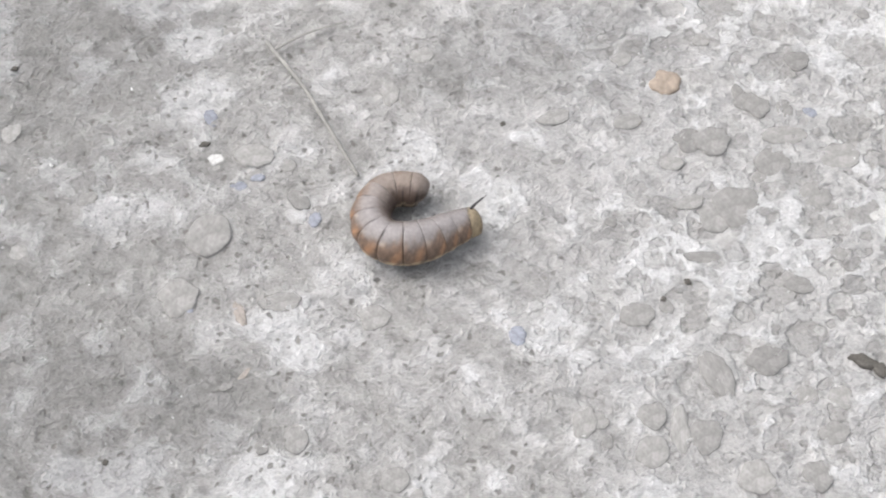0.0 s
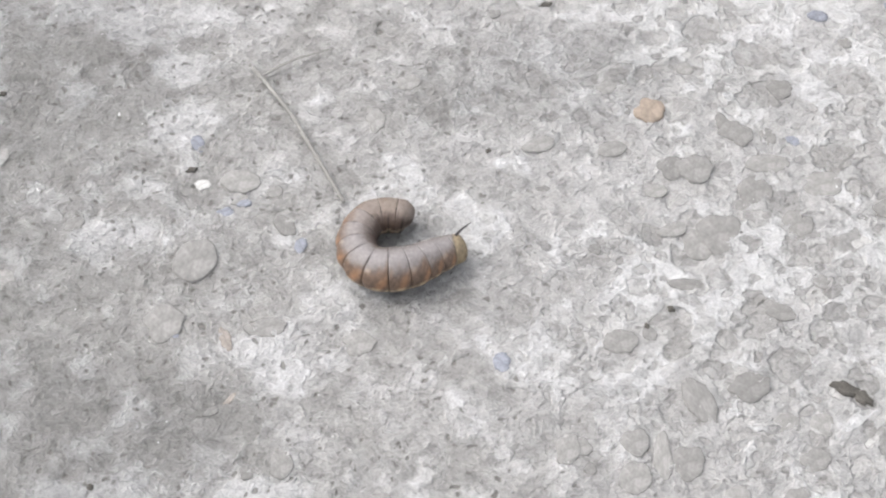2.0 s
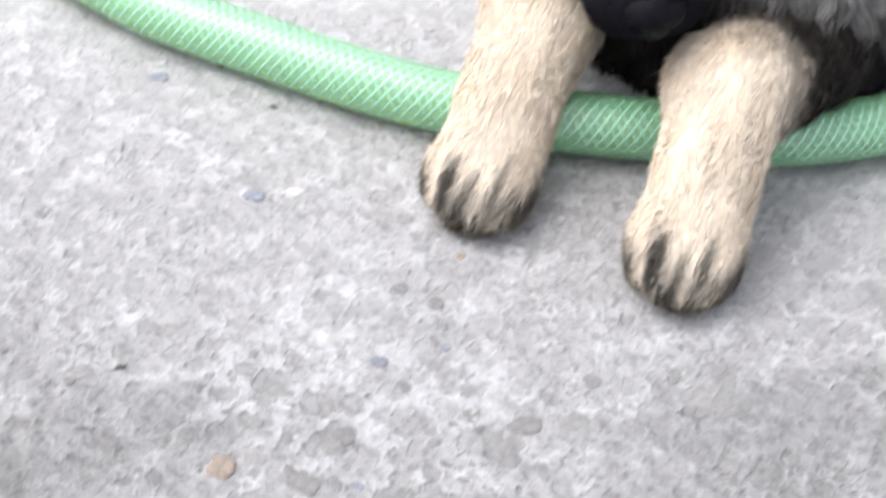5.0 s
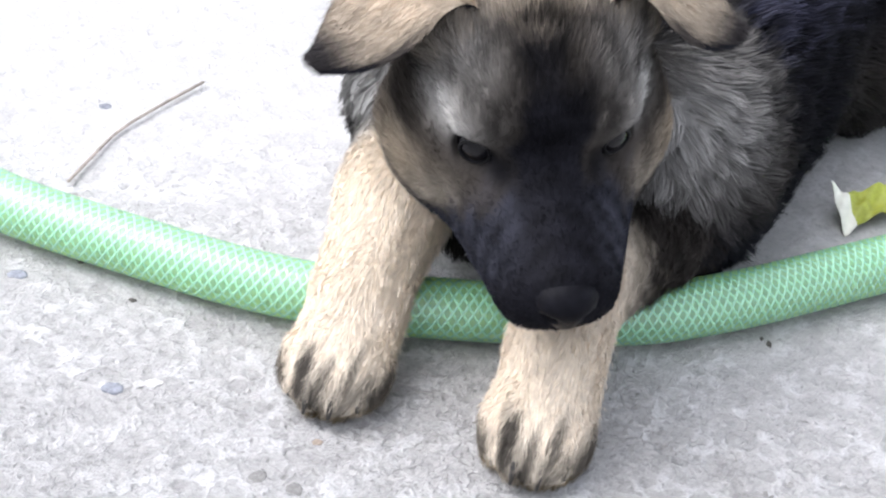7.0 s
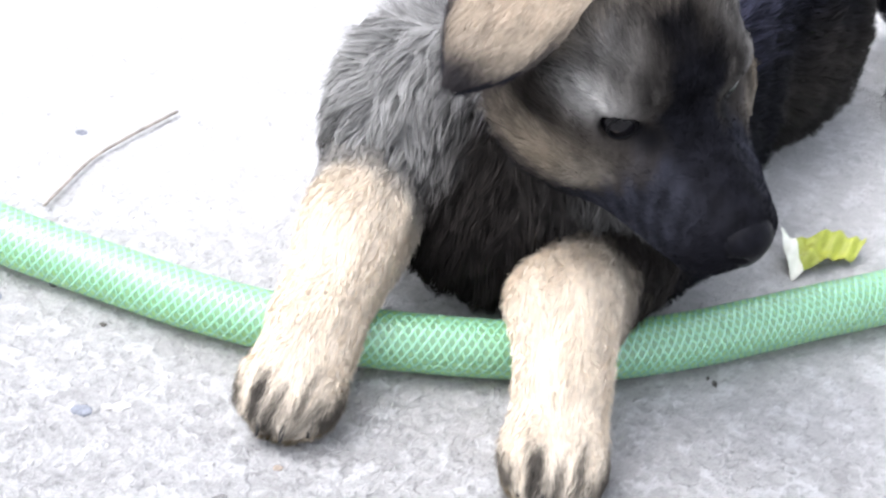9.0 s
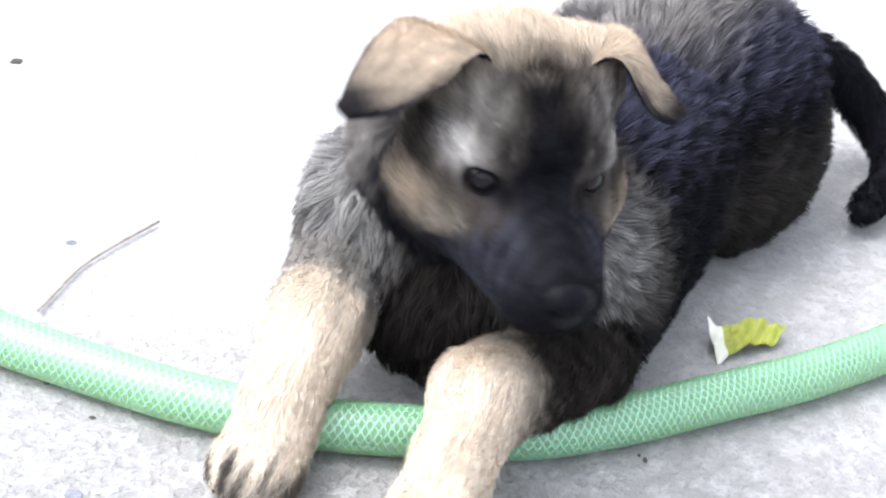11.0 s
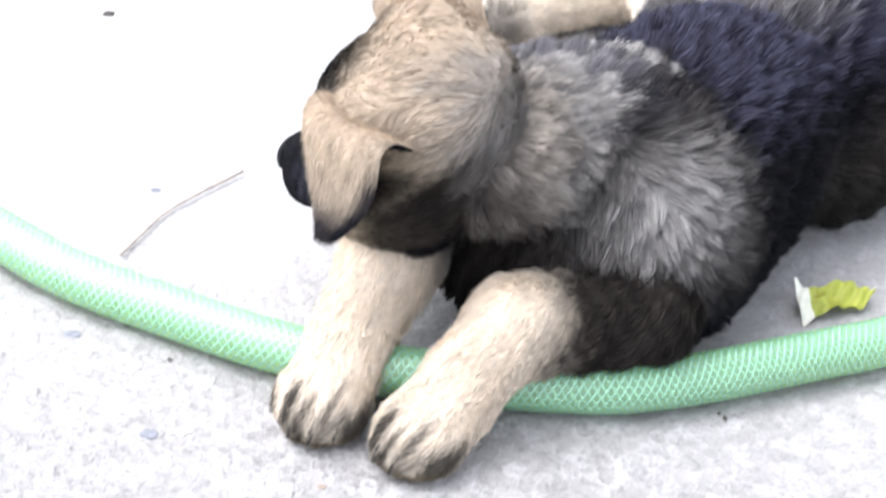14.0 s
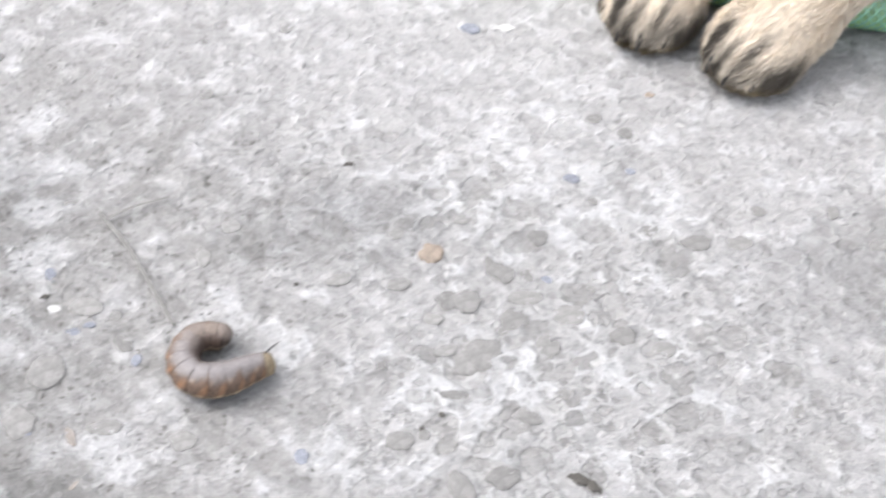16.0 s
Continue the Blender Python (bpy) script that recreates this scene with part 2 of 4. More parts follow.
def mesh_object(name, verts, faces, mat, parent=None, colours=None, label="", smooth=True):
    me = bpy.data.meshes.new(name)
    me.from_pydata([tuple(v) for v in verts], [], [tuple(f) for f in faces])
    if colours is not None:
        layer = me.color_attributes.new("coat", "FLOAT_COLOR", "POINT")
        layer.data.foreach_set("color", np.c_[colours, np.ones(len(colours))].astype(np.float32).ravel())
    me.polygons.foreach_set("use_smooth", [smooth] * len(me.polygons))
    me.materials.append(mat)
    me.update()
    ob = new(name, me)
    ob.parent = parent
    return tagged(ob, label) if label else ob


def part(name, bm, mat, parent=None, label="", smooth=True):
    me = bpy.data.meshes.new(name)
    bm.normal_update()
    bm.to_mesh(me)
    bm.free()
    me.polygons.foreach_set("use_smooth", [smooth] * len(me.polygons))
    me.materials.append(mat)
    ob = new(name, me)
    ob.parent = parent
    return tagged(ob, label) if label else ob


def spline(points, n):
    """n points evenly along a Catmull-Rom curve, of any width of row."""
    p = np.array(points, float)
    p = np.vstack([2 * p[0] - p[1], p, 2 * p[-1] - p[-2]])
    out = []
    for i in range(1, len(p) - 2):
        t = np.linspace(0, 1, 24, endpoint=False)[:, None]
        a, b_, c, d = p[i - 1 : i + 3]
        out.append(0.5 * (2 * b_ + (c - a) * t + (2 * a - 5 * b_ + 4 * c - d) * t**2 + (3 * b_ - a - 3 * c + d) * t**3))
    out = np.vstack(out + [p[-2:-1]])
    s = np.r_[0, np.cumsum(np.linalg.norm(np.diff(out[:, :3], axis=0), axis=1))]
    at = np.linspace(0, s[-1], n)
    return np.stack([np.interp(at, s, col) for col in out.T], 1)


def frames_along(path):
    """Tangent, side and up along a path."""
    tan = np.gradient(path, axis=0)
    tan /= np.linalg.norm(tan, axis=1)[:, None]
    side = np.cross(tan, (0, 0, 1))
    side /= np.linalg.norm(side, axis=1)[:, None] + 1e-9
    return tan, side, np.cross(side, tan)


def tube(path, radii, seg=12, squash=1.0):
    """Verts and faces of a closed tube along path."""
    path, radii = np.asarray(path, float), np.asarray(radii, float)
    _, side, up = frames_along(path)
    a = np.linspace(0, 2 * np.pi, seg, endpoint=False)
    ring = path[:, None] + radii[:, None, None] * (np.cos(a)[None, :, None] * side[:, None] + squash * np.sin(a)[None, :, None] * up[:, None])
    verts = ring.reshape(-1, 3)
    n = len(path)
    faces = [(i * seg + j, i * seg + (j + 1) % seg, (i + 1) * seg + (j + 1) % seg, (i + 1) * seg + j) for i in range(n - 1) for j in range(seg)]
    faces += [tuple(range(seg - 1, -1, -1)), tuple((n - 1) * seg + j for j in range(seg))]
    return verts, faces


def capsule(p, a, b_, r1, r2):
    a, b_ = np.array(a, float), np.array(b_, float)
    ab = b_ - a
    t = np.clip(((p - a) @ ab) / (ab @ ab), 0, 1)
    return np.linalg.norm(p - a - t[..., None] * ab, axis=-1) - (r1 + (r2 - r1) * t)


def ellipsoid(p, c, r, turn=None):
    q = p - np.array(c, float)
    if turn is not None:
        q = q @ np.array(Euler([radians(v) for v in turn]).to_matrix())
    r = np.array(r, float)
    k0 = np.linalg.norm(q / r, axis=-1)
    k1 = np.linalg.norm(q / r**2, axis=-1) + 1e-9
    return k0 * (k0 - 1) / k1


def blend(fields, k):
    d = np.stack(fields)
    m = d.min(0)
    return m - k * np.log(np.exp(-(d - m) / k).sum(0))


def skin(field, lo, hi, step):
    """Smooth surface where field(points) is zero, by surface nets: verts, quads."""
    axes = [np.arange(a, b_ + step, step) for a, b_ in zip(lo, hi)]
    grid = np.stack(np.meshgrid(*axes, indexing="ij"), -1)
    d = field(grid.reshape(-1, 3)).reshape(grid.shape[:3])
    nx, ny, nz = d.shape
    acc, cnt = np.zeros((nx - 1, ny - 1, nz - 1, 3)), np.zeros((nx - 1, ny - 1, nz - 1))
    crossings = []
    for ax in range(3):
        a = np.take(d, range(d.shape[ax] - 1), ax)
        c = np.take(d, range(1, d.shape[ax]), ax)
        idx = np.argwhere((a < 0) != (c < 0))
        va, vc = a[tuple(idx.T)], c[tuple(idx.T)]
        pos = grid[tuple(idx.T)].copy()
        pos[:, ax] += step * va / (va - vc)
        o1, o2 = [n for n in range(3) if n != ax]
        ok = (idx[:, o1] > 0) & (idx[:, o2] > 0) & (idx[:, o1] < d.shape[o1] - 1) & (idx[:, o2] < d.shape[o2] - 1)
        idx, pos, va = idx[ok], pos[ok], va[ok]
        cells = []
        for s1, s2 in ((1, 1), (0, 1), (0, 0), (1, 0)):
            cell = idx.copy()
            cell[:, o1] -= s1
            cell[:, o2] -= s2
            cells.append(cell)
            np.add.at(acc, tuple(cell.T), pos)
            np.add.at(cnt, tuple(cell.T), 1)
        crossings.append((ax, cells, va < 0))
    used = cnt > 0
    number = -np.ones(cnt.shape, int)
    number[used] = np.arange(used.sum())
    verts = acc[used] / cnt[used][:, None]
    faces = []
    for ax, cells, inside in crossings:
        q = np.stack([number[tuple(c.T)] for c in cells], 1)
        flip = inside if ax != 1 else ~inside
        q[~flip] = q[~flip][:, ::-1]
        faces.append(q)
    return verts, np.vstack(faces)


def gradient(field, p, e=0.0005):
    g = np.stack([field(p + e * ax) - field(p - e * ax) for ax in np.eye(3)], 1)
    return g / (np.linalg.norm(g, axis=1)[:, None] + 1e-9)


def furry(name, field, lo, hi, step, coat, hairs, length, flow, parent, label="", width=0.0005, lift=0.55, seed=1, tuft=0.45, tufts=30, uneven=0.14):
    """A skin with hairs rooted on it, in one mesh. coat(p): root and tip colour; length(p): metres; flow: the way the hair lies; neighbouring hairs lean together into tufts."""
    rng = np.random.default_rng(seed)
    verts, quads = skin(field, lo, hi, step)
    base, tip = coat(verts)
    a, c = verts[quads[:, 1]] - verts[quads[:, 0]], verts[quads[:, 3]] - verts[quads[:, 0]]
    area = np.linalg.norm(np.cross(a, c), axis=1)
    pick = rng.choice(len(quads), hairs, p=area / area.sum())
    uv = rng.random((hairs, 2))
    root = verts[quads[pick, 0]] + uv[:, :1] * a[pick] + uv[:, 1:] * c[pick]
    nrm = gradient(field, root)
    lay = flow(root) if callable(flow) else np.broadcast_to(np.array(flow, float), root.shape)
    lay = lay - (lay * nrm).sum(1)[:, None] * nrm
    lay = lay / (np.linalg.norm(lay, axis=1)[:, None] + 1e-6)
    sway = np.stack([np.sin(root @ (rng.normal(size=3) * 150) + k) for k in range(3)], 1)
    way = nrm * lift + lay + 0.20 * sway + 0.17 * rng.normal(size=root.shape)
    way /= np.linalg.norm(way, axis=1)[:, None]
    ln = length(root)[:, None] * rng.uniform(0.6, 1.15, (hairs, 1))
    side = np.cross(way, nrm + 0.8 * rng.normal(size=root.shape))
    side *= width / (np.linalg.norm(side, axis=1)[:, None] + 1e-9)
    mid = root + way * ln * 0.55
    end = root + way * ln - nrm * ln * 0.18
    # every so many hairs one leads, and those round it lean to its tip
    leaders = max(hairs // tufts, 1)
    tree = kdtree.KDTree(leaders)
    for k in range(leaders):
        tree.insert(root[k], k)
    tree.balance()
    lead = np.array([tree.find(r)[1] for r in root])
    end += tuft * (end[lead] - end)
    mid += 0.45 * tuft * (mid[lead] - mid)
    root = root - nrm * 0.001
    hv = np.stack([root - side / 2, root + side / 2, mid + side * 0.4, mid - side * 0.4, end], 1).reshape(-1, 3)
    b1, t1 = coat(root)
    shade = rng.uniform(0.90, 1.10, (hairs, 1)) * rng.uniform(1 - uneven, 1 + uneven, (leaders, 1))[lead]
    m1 = (0.5 * b1 + 0.5 * t1) * shade
    hc = np.stack([b1 * shade, b1 * shade, m1, m1, t1 * shade], 1).reshape(-1, 3)
    k = len(verts) + 5 * np.arange(hairs)[:, None]
    faces = quads.tolist() + (k + [[0, 1, 2, 3]]).tolist() + (k + [[3, 2, 4]]).tolist()
    return mesh_object(name, np.vstack([verts, hv]), faces, FUR, parent, np.vstack([base, hc]).clip(0, 1), label)


def toward(c, d, f):
    return c + (d - c) * f


def soft(x, a, b_):
    return np.clip((x - a) / (b_ - a), 0, 1)[..., None]


def wobble(p, scale, seed=0):
    """Cheap smooth noise, about -1 to 1."""
    r = np.random.default_rng(seed)
    return sum(np.sin(p @ (r.normal(size=3) * scale * m) + r.uniform(0, 6)) / m for m in (1, 1.7, 2.9)) / 1.6


def lattice(p, cell, seed=0, octaves=3):
    """Smooth value noise on the ground plane, 0 to 1."""
    total, weight = 0.0, 0.0
    for o in range(octaves):
        q = p[:, :2] / cell * 2.0**o + 31.7 * seed + 7.3 * o
        i = np.floor(q).astype(np.int64)
        f = q - i
        f = f * f * (3 - 2 * f)

        def rnd(dx, dy):
            k = (i[:, 0] + dx) * 374761393 + (i[:, 1] + dy) * 668265263 + seed * 974711
            k = (k ^ (k >> 13)) * 1274126177 & 0x7FFFFFFF
            return ((k ^ (k >> 16)) & 0xFFFF) / 65535.0

        v = (rnd(0, 0) * (1 - f[:, 0]) + rnd(1, 0) * f[:, 0]) * (1 - f[:, 1]) + (rnd(0, 1) * (1 - f[:, 0]) + rnd(1, 1) * f[:, 0]) * f[:, 1]
        total, weight = total + v / 1.8**o, weight + 1 / 1.8**o
    return total / weight


# ---- ground ----
def ground_height(p):
    """The slab's relief: broken skins of cement, lower where the paste has gone."""
    z = 0.0005 * wobble(p, 60, 1) - 0.0011
    for cell, cut, rise in ((0.022, 0.50, 0.0004), (0.011, 0.56, 0.0003), (0.011, 0.40, 0.0004), (0.006, 0.58, 0.0003), (0.0035, 0.62, 0.0003)):
        z += rise * (np.clip((lattice(p, cell, int(cut * 100), 4) - cut) / 0.03, 0, 1) - 0.5)
    z += 0.0005 * (lattice(p, 0.0026, 5, 2) - 0.5)
    z = -0.0011 + (z + 0.0011) * (1 - 0.45 * np.clip((0.4 * p[:, 0] + p[:, 1] - 0.10) * 5, 0, 1))
    return np.minimum(z, 0.0004)


def ground_sheet():
    def spread(lo, hi, step, far):
        mid = np.arange(lo, hi + step, step)
        out, gap, x = [], step, hi
        while x < far:
            gap *= 1.35
            x += gap
            out.append(x)
        left, gap, x = [], step, lo
        while x > -far:
            gap *= 1.35
            x -= gap
            left.append(x)
        return np.r_[left[::-1], mid, out]

    xs, ys = spread(-0.15, 0.40, 0.0009, 60), spread(-0.12, 0.34, 0.0009, 60)
    X, Y = np.meshgrid(xs, ys, indexing="ij")
    p = np.stack([X, Y, 0 * X], -1).reshape(-1, 3)
    p[:, 2] = ground_height(p)
    n, m = len(xs), len(ys)
    i = (np.arange(n - 1)[:, None] * m + np.arange(m - 1)).ravel()
    w = wobble(p, 130, 21) * 0.5 + wobble(p, 420, 22) * 0.3

    def blots(rows, grow=1.0):
        out = np.zeros(len(p))
        for x, y, r, s_ in rows:
            d = np.hypot((p[:, 0] - x) / s_, p[:, 1] - y) / r
            out = np.maximum(out, np.clip(1.6 - d * grow - 0.5 * w, 0, 1))
        return out

    pale = blots(PALE)
    stain = np.clip(blots(STAINED) * 0.8 + 0.7 * np.clip((-p[:, 0] - 0.03) / 0.09 + 0.3 * w, 0, 1) * np.clip((0.16 - p[:, 1]) / 0.08, 0, 1) * np.clip((0.45 - np.hypot(p[:, 0], p[:, 1])) / 0.25, 0, 1), 0, 1)
    worn = np.clip((p[:, 0] + 0.15 * p[:, 1] - 0.004) / 0.06 + 0.5 * w, 0, 1)
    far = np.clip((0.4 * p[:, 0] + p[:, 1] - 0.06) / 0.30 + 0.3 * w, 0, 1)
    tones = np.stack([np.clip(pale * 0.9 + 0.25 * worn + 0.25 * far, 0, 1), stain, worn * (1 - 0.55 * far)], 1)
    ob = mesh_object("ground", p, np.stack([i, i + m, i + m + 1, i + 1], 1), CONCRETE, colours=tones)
    return tagged(ob, "rough weathered grey concrete with exposed aggregate", "ground", kind="structure")


# pale skins of cement and darker damp stains: x, y, radius, stretch
PALE = [(-0.004, 0.0125, 0.008, 1.6), (-0.026, -0.020, 0.008, 1.0), (0.018, 0.004, 0.008, 1.6), (-0.041, -0.043, 0.010, 1.3), (-0.071, 0.052, 0.008, 1.5), (-0.067, 0.078, 0.007, 1.6), (-0.072, 0.098, 0.009, 2.6), (-0.092, 0.005, 0.009, 1.2), (-0.078, -0.086, 0.010, 2.4),
        (-0.056, -0.094, 0.012, 2.2), (0.034, -0.050, 0.007, 1.4), (-0.002, 0.026, 0.010, 1.0), (0.053, -0.073, 0.012, 0.6), (0.066, -0.030, 0.012, 0.7), (0.105, 0.075, 0.020, 1.0),
        (0.130, 0.105, 0.025, 0.8), (0.16, 0.06, 0.018, 1.6), (0.10, -0.02, 0.014, 2.0), (-0.10, 0.12, 0.02, 1.5)]
STAINED = [(-0.096, -0.062, 0.020, 1.5), (-0.072, -0.064, 0.014, 1.4), (-0.117, 0.086, 0.030, 1.2), (0.285, 0.018, 0.030, 1.7), (0.02, 0.06, 0.012, 1.6), (0.055, 0.065, 0.018, 1.5)]
ground = ground_sheet()


def pebble_mesh(name, mat, seed, rise=0.10, rugged=1.0):
    """A stone worn level with the slab: an uneven outline, a nearly flat top, and sides that go down into the cement."""
    rng = np.random.default_rng(seed)
    n = 26
    a = np.linspace(0, 2 * np.pi, n, endpoint=False)
    edge = 1 + rugged * sum(np.clip(rng.normal(), -1.5, 1.5) * 0.11 / k**0.55 * np.cos(k * a + rng.uniform(0, 6)) for k in (2, 3, 4, 5, 7, 9, 11))
    verts = []
    for share, z in ((1.0, -0.40), (0.99, 0.0), (0.93, 0.6 * rise), (0.72, 0.95 * rise), (0.38, rise)):
        bulge = 1 + 0.25 * rng.normal(size=n) * rise
        verts.append(np.stack([edge * share * np.cos(a), edge * share * np.sin(a), z * bulge], 1))
    verts = np.vstack(verts + [np.array([[0, 0, rise]])])
    i, j = np.arange(n), (np.arange(n) + 1) % n
    faces = [f for r in range(4) for f in np.stack([r * n + i, r * n + j, (r + 1) * n + j, (r + 1) * n + i], 1).tolist()]
    faces += np.stack([4 * n + i, 4 * n + j, 0 * i + 5 * n], 1).tolist()
    me = bpy.data.meshes.new(name)
    me.from_pydata(verts.tolist(), [], faces)
    me.polygons.foreach_set("use_smooth", [True] * len(me.polygons))
    me.materials.append(mat)
    return me


def pebble(kind, x, y, r, stretch=1.0, turn=0.0, seed=0, proud=0.0002, label=""):
    key = (kind, seed % 7)
    if key not in PEBBLES:
        PEBBLES[key] = pebble_mesh("pebble", STONES[kind], hash_of(kind) + seed % 7, *((0.42, 1.8) if kind == "dark" else (0.035, 1.0) if kind == "grey" else (0.10, 1.1)))
    ob = new("pebble", PEBBLES[key])
    ob.parent = ground
    z = float(ground_height(np.array([[x, y, 0.0]]) + 0.4 * r * np.array([[1, 0, 0], [-1, 0, 0], [0, 1, 0], [0, -1, 0], [0, 0, 0]])).max())
    ob.matrix_basis = Matrix.LocRotScale((x, y, z + proud), Euler((0, 0, turn)), (r * stretch, r, r))
    if label:
        tagged(ob, label)
    return ob


def hash_of(word):
    return sum(ord(c) for c in word) % 97


PEBBLES = {}
pebble("orange", 0.0815, 0.0440, 0.0052, 1.0, 0.5, 1, -0.0001, "pale orange stone")
pebble("white", -0.064, 0.0265, 0.0022, 1.1, 0.2, 1, 0.0004, "white pebble")
for x, y, r, s, a in ((-0.0575, 0.0150, 0.0022, 1.4, 0.1), (-0.051, 0.0175, 0.0015, 1.5, 0.3), (0.0225, -0.0500, 0.0026, 1.3, 1.9), (0.1245, 0.0265, 0.0024, 1.1, 0.3),
                      (0.1456, 0.0812, 0.0028, 1.2, 0.0), (0.118, 0.180, 0.0036, 1.2, 0.0), (0.0916, 0.264, 0.0036, 1.2, 0.2), (0.1533, 0.3975, 0.003, 1.2, 0.4),
                      (-0.0655, 0.044, 0.0022, 1.7, 2.0), (-0.034, -0.001, 0.002, 1.4, 1.6), (0.171, 0.084, 0.002, 1.3, 0.4), (-0.0735, -0.0290, 0.002, 1.6, 2.4)):
    pebble("blue", x, y, r, s, a, 2, 0.0)
# stones that show in the paste, worn level with it: x, y, radius, stretch
LARGE = [(0.1089, 0.007, 0.0062, 0.87), (0.119, -0.0072, 0.0057, 0.82), (0.085, 0.0186, 0.0049, 1.02), (0.0916, 0.0174, 0.0062, 0.87), (0.0879, -0.0117, 0.007, 0.82), (0.1298, 0.0076, 0.0053, 1.39), (0.1042, 0.0358, 0.0045, 0.52), (0.117, 0.0286, 0.0041, 0.66), (0.058, -0.0455, 0.0045, 1.12), (-0.0183, -0.0388, 0.0045, 1.04), (-0.0452, -0.031, 0.0037, 1.55), (0.004, 0.0642, 0.0037, 1.0), (0.1256, 0.0494, 0.0041, 1.07), (0.043, -0.0877, 0.002, 0.82), (0.0549, -0.0916, 0.0053, 0.88), (0.0773, -0.068, 0.0086, 0.47), (0.0926, -0.0647, 0.0049, 1.23), (0.1002, -0.0778, 0.0037, 1.09), (0.1058, -0.0903, 0.0037, 1.18), (0.0704, -0.0877, 0.0053, 0.95), (0.0638, -0.0852, 0.0078, 0.35)]
MIDDLE = [(0.0665, 0.0283, 0.0033, 1.43), (0.0777, 0.0095, 0.0029, 1.17), (0.1086, 0.03, 0.0045, 0.89), (0.0802, -0.0065, 0.0029, 1.52), (0.0377, -0.0808, 0.0053, 0.63), (0.0568, -0.08, 0.0041, 1.07), (0.0417, -0.0803, 0.0029, 0.94), (-0.0422, -0.0784, 0.0045, 0.75), (-0.0519, 0.0264, 0.0049, 1.23), (-0.0077, 0.0483, 0.0053, 0.57), (0.0808, -0.0272, 0.0025, 2.05), (0.1038, -0.0389, 0.0037, 1.09), (0.1104, -0.0788, 0.0037, 1.0), (0.0961, 0.0615, 0.0029, 0.94), (-0.0662, -0.0037, 0.0082, 0.82), (0.067, -0.0434, 0.0029, 0.7), (-0.0754, -0.026, 0.007, 0.82), (0.0435, 0.0319, 0.0033, 1.54), (0.0688, 0.0553, 0.0029, 1.17), (0.0985, -0.1029, 0.0045, 0.97), (0.0817, -0.1021, 0.0053, 0.95), (-0.0159, -0.0935, 0.0041, 0.98)]
BESIDE = [(0.1146, 0.0173, 0.0041, 1.64), (0.1298, 0.009, 0.0041, 1.23), (0.1491, -0.0046, 0.0049, 0.96), (0.1079, 0.0076, 0.0049, 0.89), (0.0944, -0.0088, 0.0074, 1.0), (0.1068, -0.0401, 0.0029, 1.52), (0.1629, -0.0125, 0.0041, 1.23), (0.1202, -0.0082, 0.0045, 0.6), (0.1714, 0.0495, 0.0033, 2.05), (0.1893, 0.0415, 0.0045, 1.34), (0.2071, 0.0401, 0.0041, 1.39), (0.1743, 0.1074, 0.0033, 1.02), (0.1062, 0.0321, 0.0041, 1.07)]
rng = random.Random(4)
for k, (x, y, r, s) in enumerate(LARGE + MIDDLE + BESIDE):
    pebble("grey", x, y, r, s, rng.uniform(-0.3, 0.3), k, 0.0)
pebble("brown", -0.0573, -0.0340, 0.0018, 2.4, 1.75, 1, 0.0, "narrow pinkish brown chip")
pebble("brown", -0.0565, -0.0555, 0.0009, 3.4, 0.9, 3, 0.0004)
pebble("white", 0.1345, 0.1795, 0.0030, 1.2, 0.0, 3)
pebble("white", 0.1290, 0.1803, 0.0022, 1.3, 0.0, 1)
pebble("orange", 0.1899, 0.1302, 0.0018, 1.3, 0.3, 3)
# loose dirt and bits of debris; some pieces stand in for pits and crevices
for x, y, r, s, a in ((0.1195, -0.0680, 0.0020, 2.2, 2.6), (0.1235, -0.0715, 0.0019, 1.8, 2.2), (0.0665, -0.0408, 0.0014, 0.9, 0.0), (-0.0674, 0.0327, 0.0014, 1.8, 0.2), (-0.0949, -0.0800, 0.0013, 1.0, 0.0),
                      (-0.1299, 0.0721, 0.0013, 1.4, 0.2), (0.0272, 0.0317, 0.0011, 1.2, 0.8), (0.0746, -0.0355, 0.0013, 1.4, 2.2), (0.4041, 0.1469, 0.0016, 2.2, 1.2), (0.4027, 0.1513, 0.0012, 1.6, 1.0),
                      (0.1366, 0.2353, 0.0016, 1.6, 2.5), (0.1201, 0.2681, 0.0017, 1.4, 2.4), (0.1556, 0.630, 0.0030, 1.4, 0.2), (0.054, 0.0966, 0.0016, 2.0, 0.2)):
    pebble("dark", x, y, r if r > 0.0016 else 0.7 * r, s, a, 3, 0.0001)
# aggregate that lies open over the rest of the slab
for k in range(150):
    x, y = rng.uniform(-0.14, 0.45), rng.uniform(-0.10, 0.40)
    if (-0.03 < x < 0.03 and -0.035 < y < 0.02) or 0.4 * x + y > 0.22:
        continue
    r = rng.uniform(0.0012, 0.0030)
    pebble("grey", x, y, r, rng.uniform(0.9, 1.6), rng.uniform(0, 3), k, -0.0001)

# ---- hose ----
HOSE_R = 0.0133
hose_path = spline([(-0.16, 0.95), (-0.09, 0.66), (-0.025, 0.485), (0.035, 0.380), (0.067, 0.3313), (0.097, 0.294), (0.141, 0.2559), (0.183, 0.2230), (0.226, 0.1985),
                    (0.271, 0.1815), (0.318, 0.1685), (0.352, 0.1625), (0.398, 0.1640), (0.438, 0.1690), (0.471, 0.1735), (0.5104, 0.1785), (0.548, 0.1865),
                    (0.579, 0.1946), (0.66, 0.222), (0.78, 0.28), (0.95, 0.40)], 700)
hose_path = np.c_[hose_path, np.full(len(hose_path), HOSE_R)]


